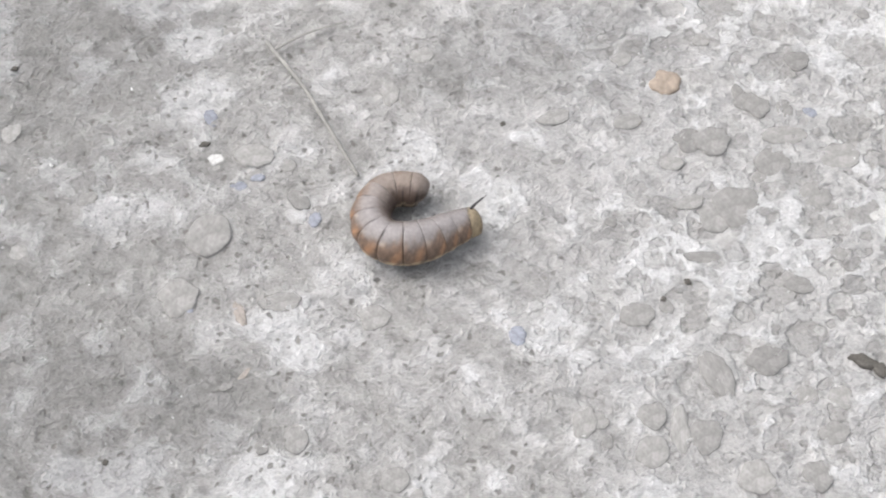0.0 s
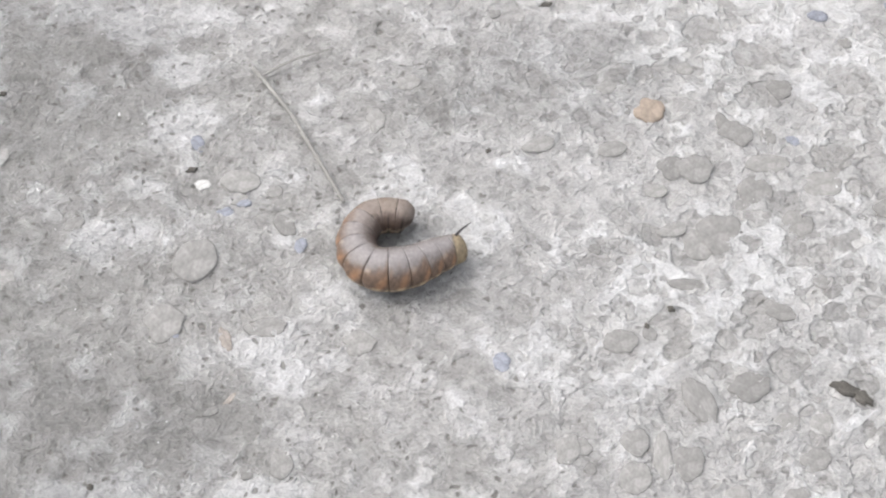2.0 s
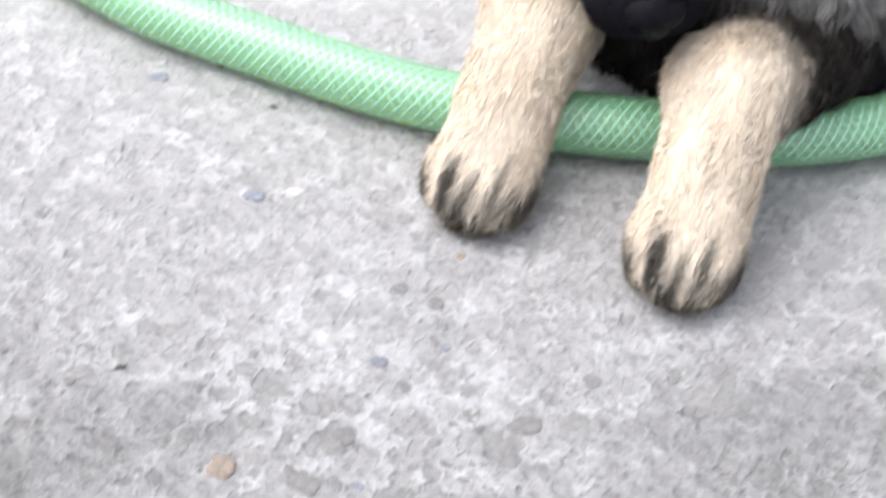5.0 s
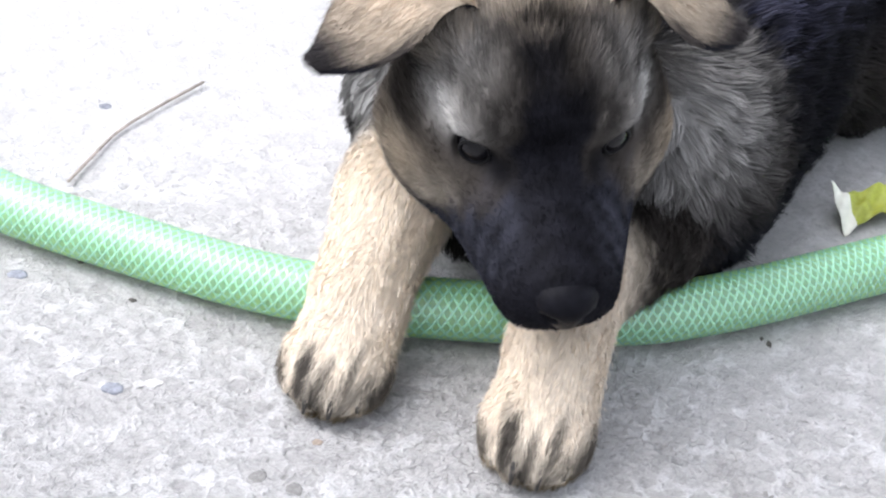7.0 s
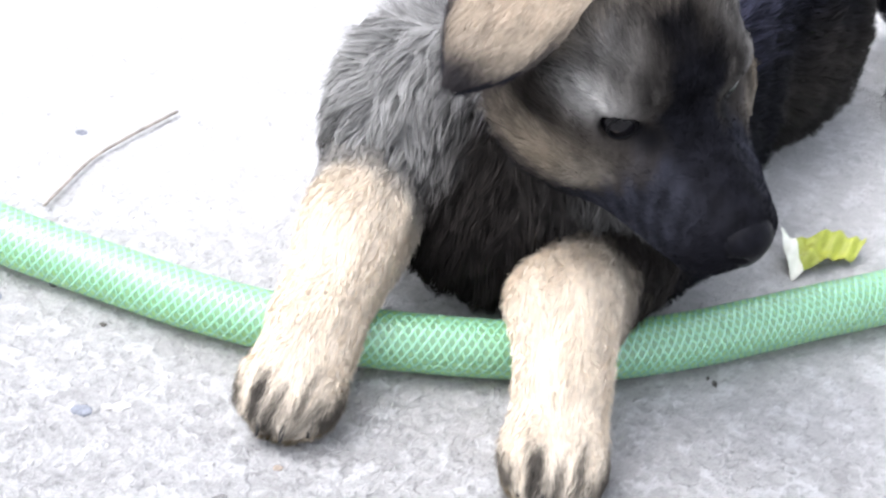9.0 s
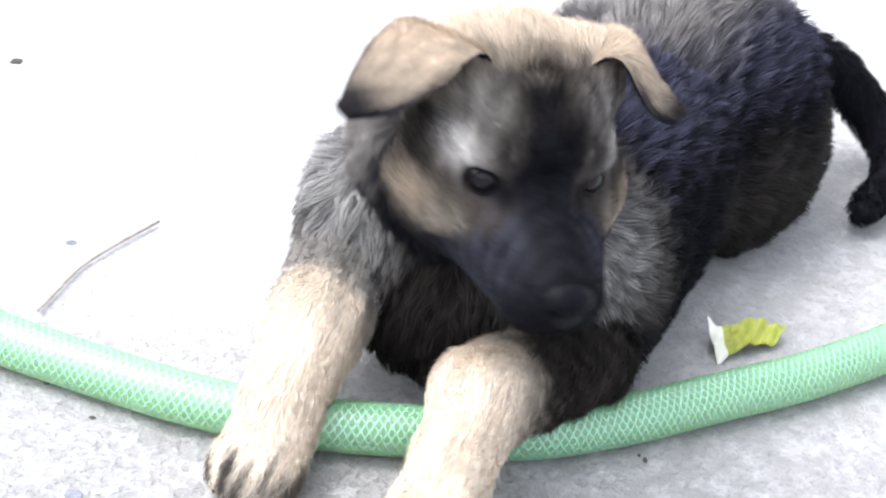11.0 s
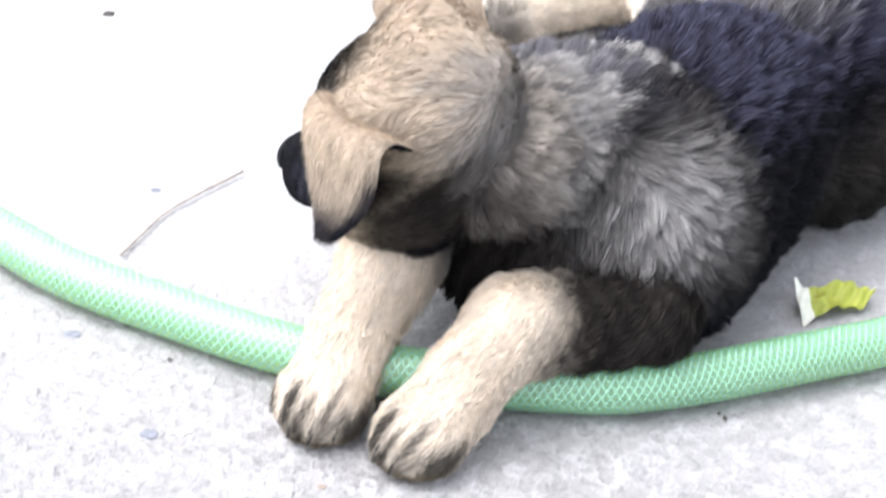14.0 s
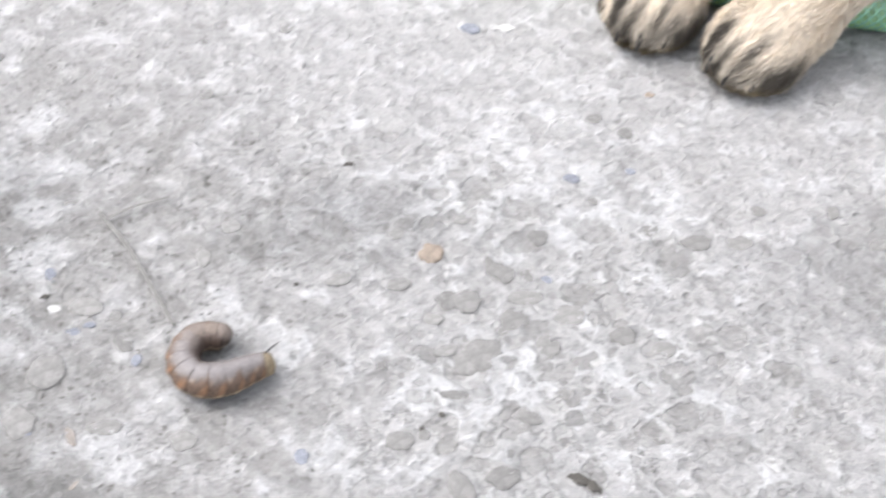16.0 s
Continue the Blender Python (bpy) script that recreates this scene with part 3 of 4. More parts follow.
def garden_hose():
    root = tagged(new("garden_hose"), "translucent green braided garden hose lying on the concrete", "hose")
    v, f = tube(hose_path, np.full(len(hose_path), HOSE_R), 28)
    mesh_object("tube", v, f, HOSE, root)
    s = np.r_[0, np.cumsum(np.linalg.norm(np.diff(hose_path, axis=0), axis=1))]
    _, side, up = frames_along(hose_path)
    starts, pitch = 12, 0.052
    m = int(s[-1] / 0.0013)
    at = np.linspace(0, s[-1], m)
    centre = np.stack([np.interp(at, s, c) for c in hose_path.T], 1)
    sd = np.stack([np.interp(at, s, c) for c in side.T], 1)
    u = np.stack([np.interp(at, s, c) for c in up.T], 1)
    i = np.arange(m - 1)
    for way in (1, -1):
        for k in range(starts):
            rows = []
            for e, lift in ((-1, 0.0), (0, 0.00016), (1, 0.0)):
                ang = way * 2 * np.pi * at / pitch + 2 * np.pi * k / starts + e * 0.075
                rows.append(centre + (HOSE_R + 0.00003 * (way + 1) + lift) * (np.cos(ang)[:, None] * sd + np.sin(ang)[:, None] * u))
            faces = np.vstack([np.stack([i, i + m, i + m + 1, i + 1], 1), np.stack([i + m, i + 2 * m, i + 2 * m + 1, i + m + 1], 1)])
            mesh_object("braid_thread", np.vstack(rows), faces, THREAD if way > 0 else THREAD_LOW, root)


garden_hose()


# ---- caterpillar ----
def caterpillar():
    root = tagged(new("caterpillar"), "curled grey-brown hawk moth caterpillar with a black tail horn", "caterpillar")
    line = spline([(0.0006, 0.0008, 0.0044, 0.0047), (-0.0012, 0.0018, 0.0049, 0.0053), (-0.0045, 0.0027, 0.0052, 0.0056), (-0.0085, 0.0030, 0.0053, 0.0057), (-0.0122, 0.0019, 0.0054, 0.0058), (-0.0153, -0.0019, 0.0055, 0.0059), (-0.0170, -0.0075, 0.0057, 0.0061),
                   (-0.0158, -0.0133, 0.0060, 0.0064), (-0.0124, -0.0172, 0.0062, 0.0067), (-0.0072, -0.0186, 0.0063, 0.0068), (-0.0011, -0.0176, 0.0060, 0.0065), (0.0051, -0.0146, 0.0054, 0.0058), (0.0110, -0.0118, 0.0047, 0.0050), (0.0155, -0.0100, 0.0040, 0.0043)], 131)
    n, seg = 13, 32
    for k in range(n):
        rows = line[k * 10 : k * 10 + 11]
        t = np.linspace(0, 1, 11)
        r = rows[:, 3] * (0.994 + 0.007 * np.sin(np.pi * t) ** 0.6)
        if k == 0:
            r = r * np.sqrt(np.clip(1 - (1 - np.clip(t / 0.75, 0, 1)) ** 2, 0.02, 1))
        if k == n - 1:
            r = r * np.sqrt(np.clip(1 - np.clip((t - 0.55) / 0.45, 0, 1) ** 2.5, 0.02, 1))
        v, f = tube(rows[:, :3], r, seg, 0.93)
        a = np.tile(np.linspace(0, 2 * np.pi, seg, endpoint=False), 11)
        up, out, tt = np.sin(a), np.cos(a), np.repeat(t, seg)
        # the outer flank swells between the creases
        v = v + (np.clip(out, 0, 1) * np.exp(-(((up + 0.15) / 0.45) ** 2)) * (np.sin(np.pi * tt) - 0.4) * 0.0006)[:, None] * np.c_[v[:, :2] - np.repeat(rows[:, :2], seg, 0), 0 * tt] / 0.006
        w, w2 = wobble(v, 700, 4), wobble(v, 2600, 5)

        def patch(ct, cu, st, su, slope=0.0):
            return np.exp(-(((tt - ct) / st) ** 2 + ((up - cu - slope * (tt - ct)) / su) ** 2))[:, None] * (out > 0)[:, None]

        c = np.array((0.150, 0.134, 0.129)) * (1 + 0.10 * w + 0.10 * w2)[:, None]
        # highlight along the back, painted into the skin colour
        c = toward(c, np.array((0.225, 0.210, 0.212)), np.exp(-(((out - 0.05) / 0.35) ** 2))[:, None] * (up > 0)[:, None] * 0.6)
        c = toward(c, np.array((0.15, 0.112, 0.085)), np.exp(-(((k - 1) / 2.5) ** 2)) * 0.75)
        low = soft(0.86 - up + 0.14 * w + 0.16 * (tt - 0.5), 0.0, 0.22) * soft(out, -0.2, 0.2)
        c = toward(c, np.array((0.105, 0.070, 0.050)) * (1 + 0.25 * w2 + 0.2 * w)[:, None], low)
        c = toward(c, np.array((0.235, 0.128, 0.070)) * (1 + 0.2 * w2)[:, None], np.clip(1.2 * patch(0.68 + 0.08 * np.sin(k * 3.7), 0.18, 0.25, 0.27, 1.0), 0, 1) * 0.9)
        c = toward(c, np.array((0.36, 0.29, 0.23)), patch(0.15, 0.72, 0.12, 0.07) * (0.55 if k % 2 else 0.2))
        c = toward(c, np.array((0.015, 0.013, 0.013)), patch(0.42, 0.10, 0.09, 0.10) * 0.9)
        c = toward(c, np.array((0.52, 0.42, 0.28)), np.exp(-(((up + 0.30 + 0.12 * np.cos(2 * np.pi * tt)) / 0.06) ** 2))[:, None] * (out > 0)[:, None] * 0.9)
        # contact shade near the ground, painted on the underside
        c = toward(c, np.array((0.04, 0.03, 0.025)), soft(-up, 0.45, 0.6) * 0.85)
        mid_ = 0.15 + 0.2 * np.sin(k * 2.1) if k > 3 else -0.35
        dash = np.exp(-((tt / 0.045) ** 2)) * np.clip(1.5 * np.exp(-(((out - mid_) / 0.26) ** 2)) - 0.3, 0, 1) * (up > 0) * (1.0 if k < 9 else 0.45)
        c = c * (1 - 0.9 * dash)[:, None]
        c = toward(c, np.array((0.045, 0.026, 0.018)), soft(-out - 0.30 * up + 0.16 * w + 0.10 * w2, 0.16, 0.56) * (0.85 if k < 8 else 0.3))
        if k < 3:
            c = toward(c, np.array((0.50, 0.40, 0.28)), np.exp(-(((up + 0.15 + 0.10 * np.cos(2 * np.pi * tt)) / 0.10) ** 2))[:, None] * (out < 0)[:, None] * 0.8)
            # the same painted shade reaches higher on the front segments
            c = toward(c, np.array((0.02, 0.015, 0.012)), soft(-up, 0.34, 0.46) * 0.9)
            c = c * (1 - 0.75 * np.exp(-(((tt - 0.5) / 0.05) ** 2)) * np.clip(-out - 0.35, 0, 0.5) / 0.5)[:, None]
        if k >= n - 2:
            tt = tt + (k - n + 1)
            c = toward(c, np.array((0.205, 0.160, 0.098)) * (1 + 0.25 * w + 0.2 * w2)[:, None], soft(tt + 0.30 * out + 0.08 * w, 0.10, 0.24) * 0.9)
            c = c * (1 - 0.65 * np.exp(-(((tt + 0.30 * out - 0.14) / 0.05) ** 2)))[:, None]
            c = toward(c, np.array((0.03, 0.02, 0.02)), patch(0.62, 0.25, 0.10, 0.12) * 0.9)
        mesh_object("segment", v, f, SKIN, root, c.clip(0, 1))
    for k in (2, 3, 4, 6, 7, 8, 9, 12):
        row = line[min(k * 10 + 5, 130)]
        for e in (-1, 1):
            tan = line[min(k * 10 + 6, 130), :2] - line[k * 10 + 4, :2]
            tan /= np.linalg.norm(tan)
            q = np.array([row[0] + e * tan[1] * 0.0028, row[1] - e * tan[0] * 0.0028, 0])
            v, f = tube([q + (0, 0, 0.0036), q + (0, 0, 0.0018), q + (0, 0, 0.0001)], [0.0014, 0.0015, 0.0011], 8)
            v[:, 0] += 1e-6
            mesh_object("proleg", v, f, SKIN, root, np.tile((0.16, 0.10, 0.06), (len(v), 1)))
    rows = spline([(0.0121, -0.0093, 0.0070), (0.0143, -0.0088, 0.0100), (0.0178, -0.0078, 0.0126)], 12)
    v, f = tube(rows, np.linspace(0.0006, 0.00012, 12), 8)
    mesh_object("tail_horn", v, f, HORN, root, label="curved black tail horn")


caterpillar()


# ---- straw, twig, leaf ----
def stalk(name, rows, r0, r1, mat, label, category):
    path = spline(rows, 40)
    v, f = tube(path, np.linspace(r0, r1, 40), 7, 0.6)
    return tagged(mesh_object(name, v, f, mat), label, category)


stalk("straw", [(-0.0199, 0.0132, 0.0008), (-0.031, 0.041, 0.0014), (-0.0355, 0.052, 0.0016), (-0.0470, 0.0740, 0.0010)], 0.0006, 0.0008, STRAW, "thin dry straw stalk lying on the concrete", "straw")
stalk("straw", [(-0.0440, 0.0700, 0.0010), (-0.034, 0.0755, 0.0014), (-0.0200, 0.0805, 0.0008)], 0.0006, 0.0003, STRAW, "short thin dry straw lying on the concrete", "straw")
stalk("twig", [(0.1240, 0.3286, 0.0014), (0.1388, 0.3484, 0.0014), (0.1547, 0.3682, 0.0014), (0.1769, 0.3869, 0.0014), (0.2067, 0.4087, 0.0014)], 0.0009, 0.0011, TWIG, "thin bent grey twig beside the hose", "twig")


def leaf():
    root = tagged(new("fallen_leaf"), "curled yellow-green leaf with a bleached edge beside the hose", "leaf")
    u, w = np.meshgrid(np.linspace(0, 1, 22), np.linspace(-1, 1, 13), indexing="ij")
    width = 0.017 * (1 - 0.30 * u) * (1 - np.clip((u - 0.8) / 0.2, 0, 1) ** 2 * 0.5) * (1 + 0.10 * np.sin(u * 17 + 1))
    x = 0.484 + 0.050 * u
    y = 0.222 + 0.006 * u + width * w * 0.6 + 0.004
    z = 0.004 + 0.010 * (1 - u) * (0.5 + 0.5 * w) ** 1.2 + 0.003 * np.sin(u * 9 + w * 2) + 0.0015 * np.sin(u * 23 - w * 5) + 0.003 * u
    top = np.stack([x, y, z], -1).reshape(-1, 3)
    nu, nw = u.shape
    i = (np.arange(nu - 1)[:, None] * nw + np.arange(nw - 1)).ravel()
    quads = np.stack([i, i + nw, i + nw + 1, i + 1], 1)
    col = (u.ravel()[quads].mean(1) < 0.16)
    for name, sel, mat in (("blade", ~col, LEAF), ("bleached_edge", col, LEAF_EDGE)):
        q = quads[sel]
        both = np.vstack([q, (q + len(top))[:, ::-1]])
        ob = mesh_object(name, np.vstack([top, top - (0, 0, 0.0004)]), both, mat, root)
        bm = bmesh.new()
        bm.from_mesh(ob.data)
        bmesh.ops.delete(bm, geom=[v for v in bm.verts if not v.link_faces], context="VERTS")
        bm.to_mesh(ob.data)
        bm.free()


leaf()

# ---- puppy ----
TAN, CREAM, GREY, BLACK = (np.array(c) for c in ((0.58, 0.485, 0.375), (0.80, 0.71, 0.585), (0.34, 0.325, 0.31), (0.0055, 0.0055, 0.0075)))
puppy = tagged(new("puppy"), "black and tan shepherd puppy lying with its forelegs over the hose", "dog")


def facing(at, ahead, up=(0, 0, 1)):
    """A pose whose +y looks along ahead and whose +z leans to up."""
    y = Vector(ahead).normalized()
    x = y.cross(Vector(up)).normalized()
    m = Matrix((x, y, x.cross(y))).transposed().to_4x4()
    m.translation = at
    return m


def between(a, b_, up=(0, 0, 1)):
    """A pose at a whose +y runs to b."""
    return facing(a, Vector(b_) - Vector(a), up)


def torso_field(p):
    return blend([ellipsoid(p, (0.0, -0.005, 0.074), (0.062, 0.060, 0.062)),
                  ellipsoid(p, (-0.012, -0.105, 0.067), (0.071, 0.100, 0.064)),
                  ellipsoid(p, (-0.012, -0.245, 0.070), (0.074, 0.092, 0.070)),
                  ellipsoid(p, (0.046, 0.022, 0.072), (0.040, 0.050, 0.052)),
                  ellipsoid(p, (-0.050, -0.012, 0.068), (0.038, 0.046, 0.048)),
                  ellipsoid(p, (-0.060, -0.012, 0.042), (0.030, 0.040, 0.034)),
                  ellipsoid(p, (-0.060, -0.225, 0.045), (0.038, 0.070, 0.045)),
                  ellipsoid(p, (-0.052, -0.060, 0.045), (0.034, 0.060, 0.040)),
                  ellipsoid(p, (-0.008, 0.040, 0.046), (0.046, 0.034, 0.036))], 0.012)


def torso_part():
    def coat(p):
        x, y, z = p.T
        w, w2, w3 = wobble(p, 55, 7), wobble(p, 160, 8), wobble(p, 420, 6)

        def spot(cx, cy, cz, rx, ry, rz):
            return np.exp(-(((x - cx) / rx) ** 2 + ((y - cy) / ry) ** 2 + ((z - cz) / rz) ** 2))[:, None]

        c = np.array((0.022, 0.019, 0.017)) * (1.0 + 0.35 * w2 + 0.25 * w3)[:, None]
        # black saddle with the sky's bluish sheen painted on top, and the dusky flank
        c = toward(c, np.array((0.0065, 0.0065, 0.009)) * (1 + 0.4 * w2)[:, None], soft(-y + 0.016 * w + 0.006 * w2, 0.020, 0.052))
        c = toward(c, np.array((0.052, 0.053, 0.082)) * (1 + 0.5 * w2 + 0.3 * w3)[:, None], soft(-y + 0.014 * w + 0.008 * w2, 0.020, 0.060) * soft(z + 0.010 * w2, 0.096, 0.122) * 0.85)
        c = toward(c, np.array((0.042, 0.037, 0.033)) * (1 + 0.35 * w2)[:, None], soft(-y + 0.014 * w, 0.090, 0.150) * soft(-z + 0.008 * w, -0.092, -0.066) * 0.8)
        # grey haunch with darker streaks
        streak = 0.75 + 0.35 * np.sin((y + 0.25 * x) * 420 + 2.0 * w2) * soft(-y, 0.16, 0.2)[:, 0]
        c = toward(c, np.array((0.30, 0.285, 0.27)) * streak[:, None], soft(-y + 0.010 * w, 0.150, 0.185) * soft(x + 0.008 * w2, -0.050, -0.015) * soft(z, 0.085, 0.105) * 0.9)
        # the mantle over the withers
        c = toward(c, np.array((0.20, 0.195, 0.21)) * (1 + 0.3 * w2 + 0.2 * w3)[:, None], soft(y + 0.006 * w, -0.040, -0.005) * soft(z + 0.004 * w, 0.108, 0.124) * soft(x, -0.036, -0.012) * 0.9)
        # pale shoulder
        c = toward(c, np.array((0.53, 0.515, 0.495)) * (1 + 0.25 * w3)[:, None], np.clip(spot(-0.058, 0.006, 0.086, 0.028, 0.030, 0.028) * 1.25 * (1 + 0.35 * w2[:, None]), 0, 0.95))
        c = toward(c, np.array((0.34, 0.335, 0.325)) * (1 + 0.25 * w3 + 0.2 * w2)[:, None], soft(x + 0.008 * w, 0.004, 0.034) * soft(y + 0.01 * w, 0.000, 0.030) * soft(z + 0.008 * w2, 0.055, 0.085) * 0.9)
        c = toward(c, BLACK * 3, spot(-0.030, -0.004, 0.130, 0.016, 0.022, 0.018) * 0.85)
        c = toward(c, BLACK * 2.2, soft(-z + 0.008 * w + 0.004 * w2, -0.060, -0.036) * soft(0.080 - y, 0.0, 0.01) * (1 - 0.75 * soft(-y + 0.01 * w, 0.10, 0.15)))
        c = toward(c, np.array((0.014, 0.012, 0.011)) * (1 + 0.4 * w2)[:, None], soft(y + 0.008 * w, 0.018, 0.038) * soft(-z + 0.006 * w2, -0.075, -0.055) * 0.97)
        return c * 0.7, c

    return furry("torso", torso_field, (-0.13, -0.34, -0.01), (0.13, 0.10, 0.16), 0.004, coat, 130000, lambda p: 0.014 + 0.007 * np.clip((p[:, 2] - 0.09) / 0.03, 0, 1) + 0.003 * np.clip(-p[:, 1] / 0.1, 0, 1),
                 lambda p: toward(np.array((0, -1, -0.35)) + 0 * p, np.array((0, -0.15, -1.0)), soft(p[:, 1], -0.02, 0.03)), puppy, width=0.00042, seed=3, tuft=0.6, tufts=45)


EYE_AT = (0.0272, 0.0455, 0.0125)


def head_field(p):
    """The skull's middle lies at the origin; the nose points along +y."""
    m = p * np.array((-1, 1, 1))
    both = []
    for q in (p, m):
        both += [ellipsoid(q, (0.031, 0.012, -0.010), (0.026, 0.036, 0.028)), ellipsoid(q, (0.0215, 0.0385, 0.0235), (0.0125, 0.0100, 0.0090)),
                 capsule(q, (0.021, 0.038, -0.015), (0.0108, 0.0885, -0.0195), 0.0190, 0.0128), ellipsoid(q, (0.030, -0.002, 0.042), (0.018, 0.022, 0.018))]
    whole = blend([ellipsoid(p, (0, -0.006, 0.018), (0.045, 0.050, 0.043)), ellipsoid(p, (0, 0.020, 0.020), (0.034, 0.030, 0.033)),
                   capsule(p, (0, 0.044, -0.004), (0, 0.093, -0.0115), 0.0205, 0.0132), capsule(p, (0, 0.034, -0.028), (0, 0.084, -0.0315), 0.0140, 0.0072), *both], 0.0045)
    at, size = (EYE_AT[0] + 0.003, EYE_AT[1] + 0.006, EYE_AT[2] + 0.0006), (0.0092, 0.0150, 0.0088)
    socket = np.minimum(ellipsoid(p, at, size, (0, 0, 0)), ellipsoid(m, at, size, (0, 0, 0)))
    return np.maximum(whole, -socket)


def head_coat(p):
    x, y, z = np.abs(p[:, 0]), p[:, 1], p[:, 2]
    w, w2, w3 = wobble(p, 110, 9), wobble(p, 280, 10), wobble(p, 650, 12)

    def spot(cx, cy, cz, rx, ry, rz):
        return np.exp(-(((x - cx) / rx) ** 2 + ((y - cy) / ry) ** 2 + ((z - cz) / rz) ** 2))[:, None]

    def paint(c, colour, amount, vary=0.18):
        return toward(c, np.array(colour) * (1 + vary * w3 + 0.6 * vary * w2)[:, None], np.clip(amount, 0, 1))

    ragged = 0.005 * w + 0.004 * w2 + 0.002 * w3
    c = np.array((0.072, 0.062, 0.053)) * (1.0 + 0.30 * w2 + 0.30 * w3)[:, None]
    # tan crown and nape, grey behind the jaw
    c = paint(c, TAN, soft(-y + 0.45 * (z - 0.05) + ragged, -0.024, 0.000) * soft(z + ragged, 0.006, 0.024), 0.12)
    c = paint(c, GREY * 0.8, soft(-y + ragged, 0.020, 0.040) * soft(-z + ragged, -0.020, 0.000) * 0.85)
    c = paint(c, GREY * 0.85, soft(-y + 1.5 * ragged, 0.022, 0.046) * 0.75)
    # forehead: brown-grey sides, a black blaze that fades upward in streaks
    c = paint(c, (0.20, 0.19, 0.178), spot(0.027, 0.026, 0.038, 0.014, 0.018, 0.015) * 0.9, 0.4)
    blaze = soft(0.017 + ragged - x, 0.0, 0.012) * soft(y + 1.6 * ragged, 0.002, 0.030) * soft(z, 0.006, 0.016)
    c = paint(c, (0.012, 0.011, 0.0105), blaze * np.clip(0.92 - 0.35 * w3 - 0.2 * w2, 0, 1)[:, None], 0.4)
    # pale arch over the eye, dark side of the head under the ear
    c = paint(c, (0.54, 0.525, 0.50), 1.3 * spot(0.0385, 0.0330, 0.0225, 0.0170, 0.0140, 0.0075) * np.clip(0.85 + 0.25 * w2, 0, 1)[:, None])
    c = paint(c, (0.016, 0.014, 0.013), spot(0.046, 0.006, 0.024, 0.014, 0.015, 0.015) * 0.97, 0.4)
    c = paint(c, (0.012, 0.011, 0.011), spot(0.0195, 0.0430, 0.0270, 0.0075, 0.010, 0.0085) * 0.97)
    c = paint(c, (0.22, 0.20, 0.18), spot(0.0180, 0.0450, 0.0290, 0.0020, 0.006, 0.0028) * 0.8)
    # tan cheek under the eye, dusky stripe back from its corner, grey-brown jaw
    c = paint(c, (0.38, 0.315, 0.235), 1.2 * spot(0.047, 0.026, -0.006, 0.014, 0.015, 0.0090))
    c = paint(c, (0.40, 0.355, 0.29), spot(0.037, 0.043, -0.011, 0.010, 0.0090, 0.0085))
    c = paint(c, (0.060, 0.050, 0.042), spot(0.050, 0.000, -0.018, 0.015, 0.020, 0.010))
    c = paint(c, (0.020, 0.018, 0.017), spot(0.047, 0.020, 0.0070, 0.012, 0.014, 0.0035) * 0.85, 0.4)
    c = paint(c, (0.022, 0.019, 0.018), spot(0.046, -0.018, -0.006, 0.018, 0.014, 0.018) * 0.95, 0.4)
    c = paint(c, BLACK * 1.6, soft(-z + 0.8 * ragged + 0.16 * y, 0.015, 0.026) * 0.97, 0.4)
    # the mask: black muzzle, with the bluish-grey sheen of its short-haired sides painted in
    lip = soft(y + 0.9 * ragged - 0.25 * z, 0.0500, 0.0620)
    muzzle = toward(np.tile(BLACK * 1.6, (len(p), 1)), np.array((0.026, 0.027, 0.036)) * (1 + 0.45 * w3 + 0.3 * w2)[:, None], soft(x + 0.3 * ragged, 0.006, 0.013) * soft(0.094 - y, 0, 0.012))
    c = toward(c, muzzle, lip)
    c = paint(c, BLACK * 1.6, soft(0.0175 + 0.5 * ragged - x, 0.0, 0.007) * soft(y + 0.6 * ragged, 0.030, 0.044) * 0.97, 0.4)
    c = paint(c, BLACK, 1.3 * spot(EYE_AT[0], EYE_AT[1], EYE_AT[2] + 0.0005, 0.0120, 0.0130, 0.0074))
    c = paint(c, BLACK, spot(0.0175, 0.052, 0.0080, 0.0070, 0.010, 0.0080) * 0.95)
    return c * 0.8, c


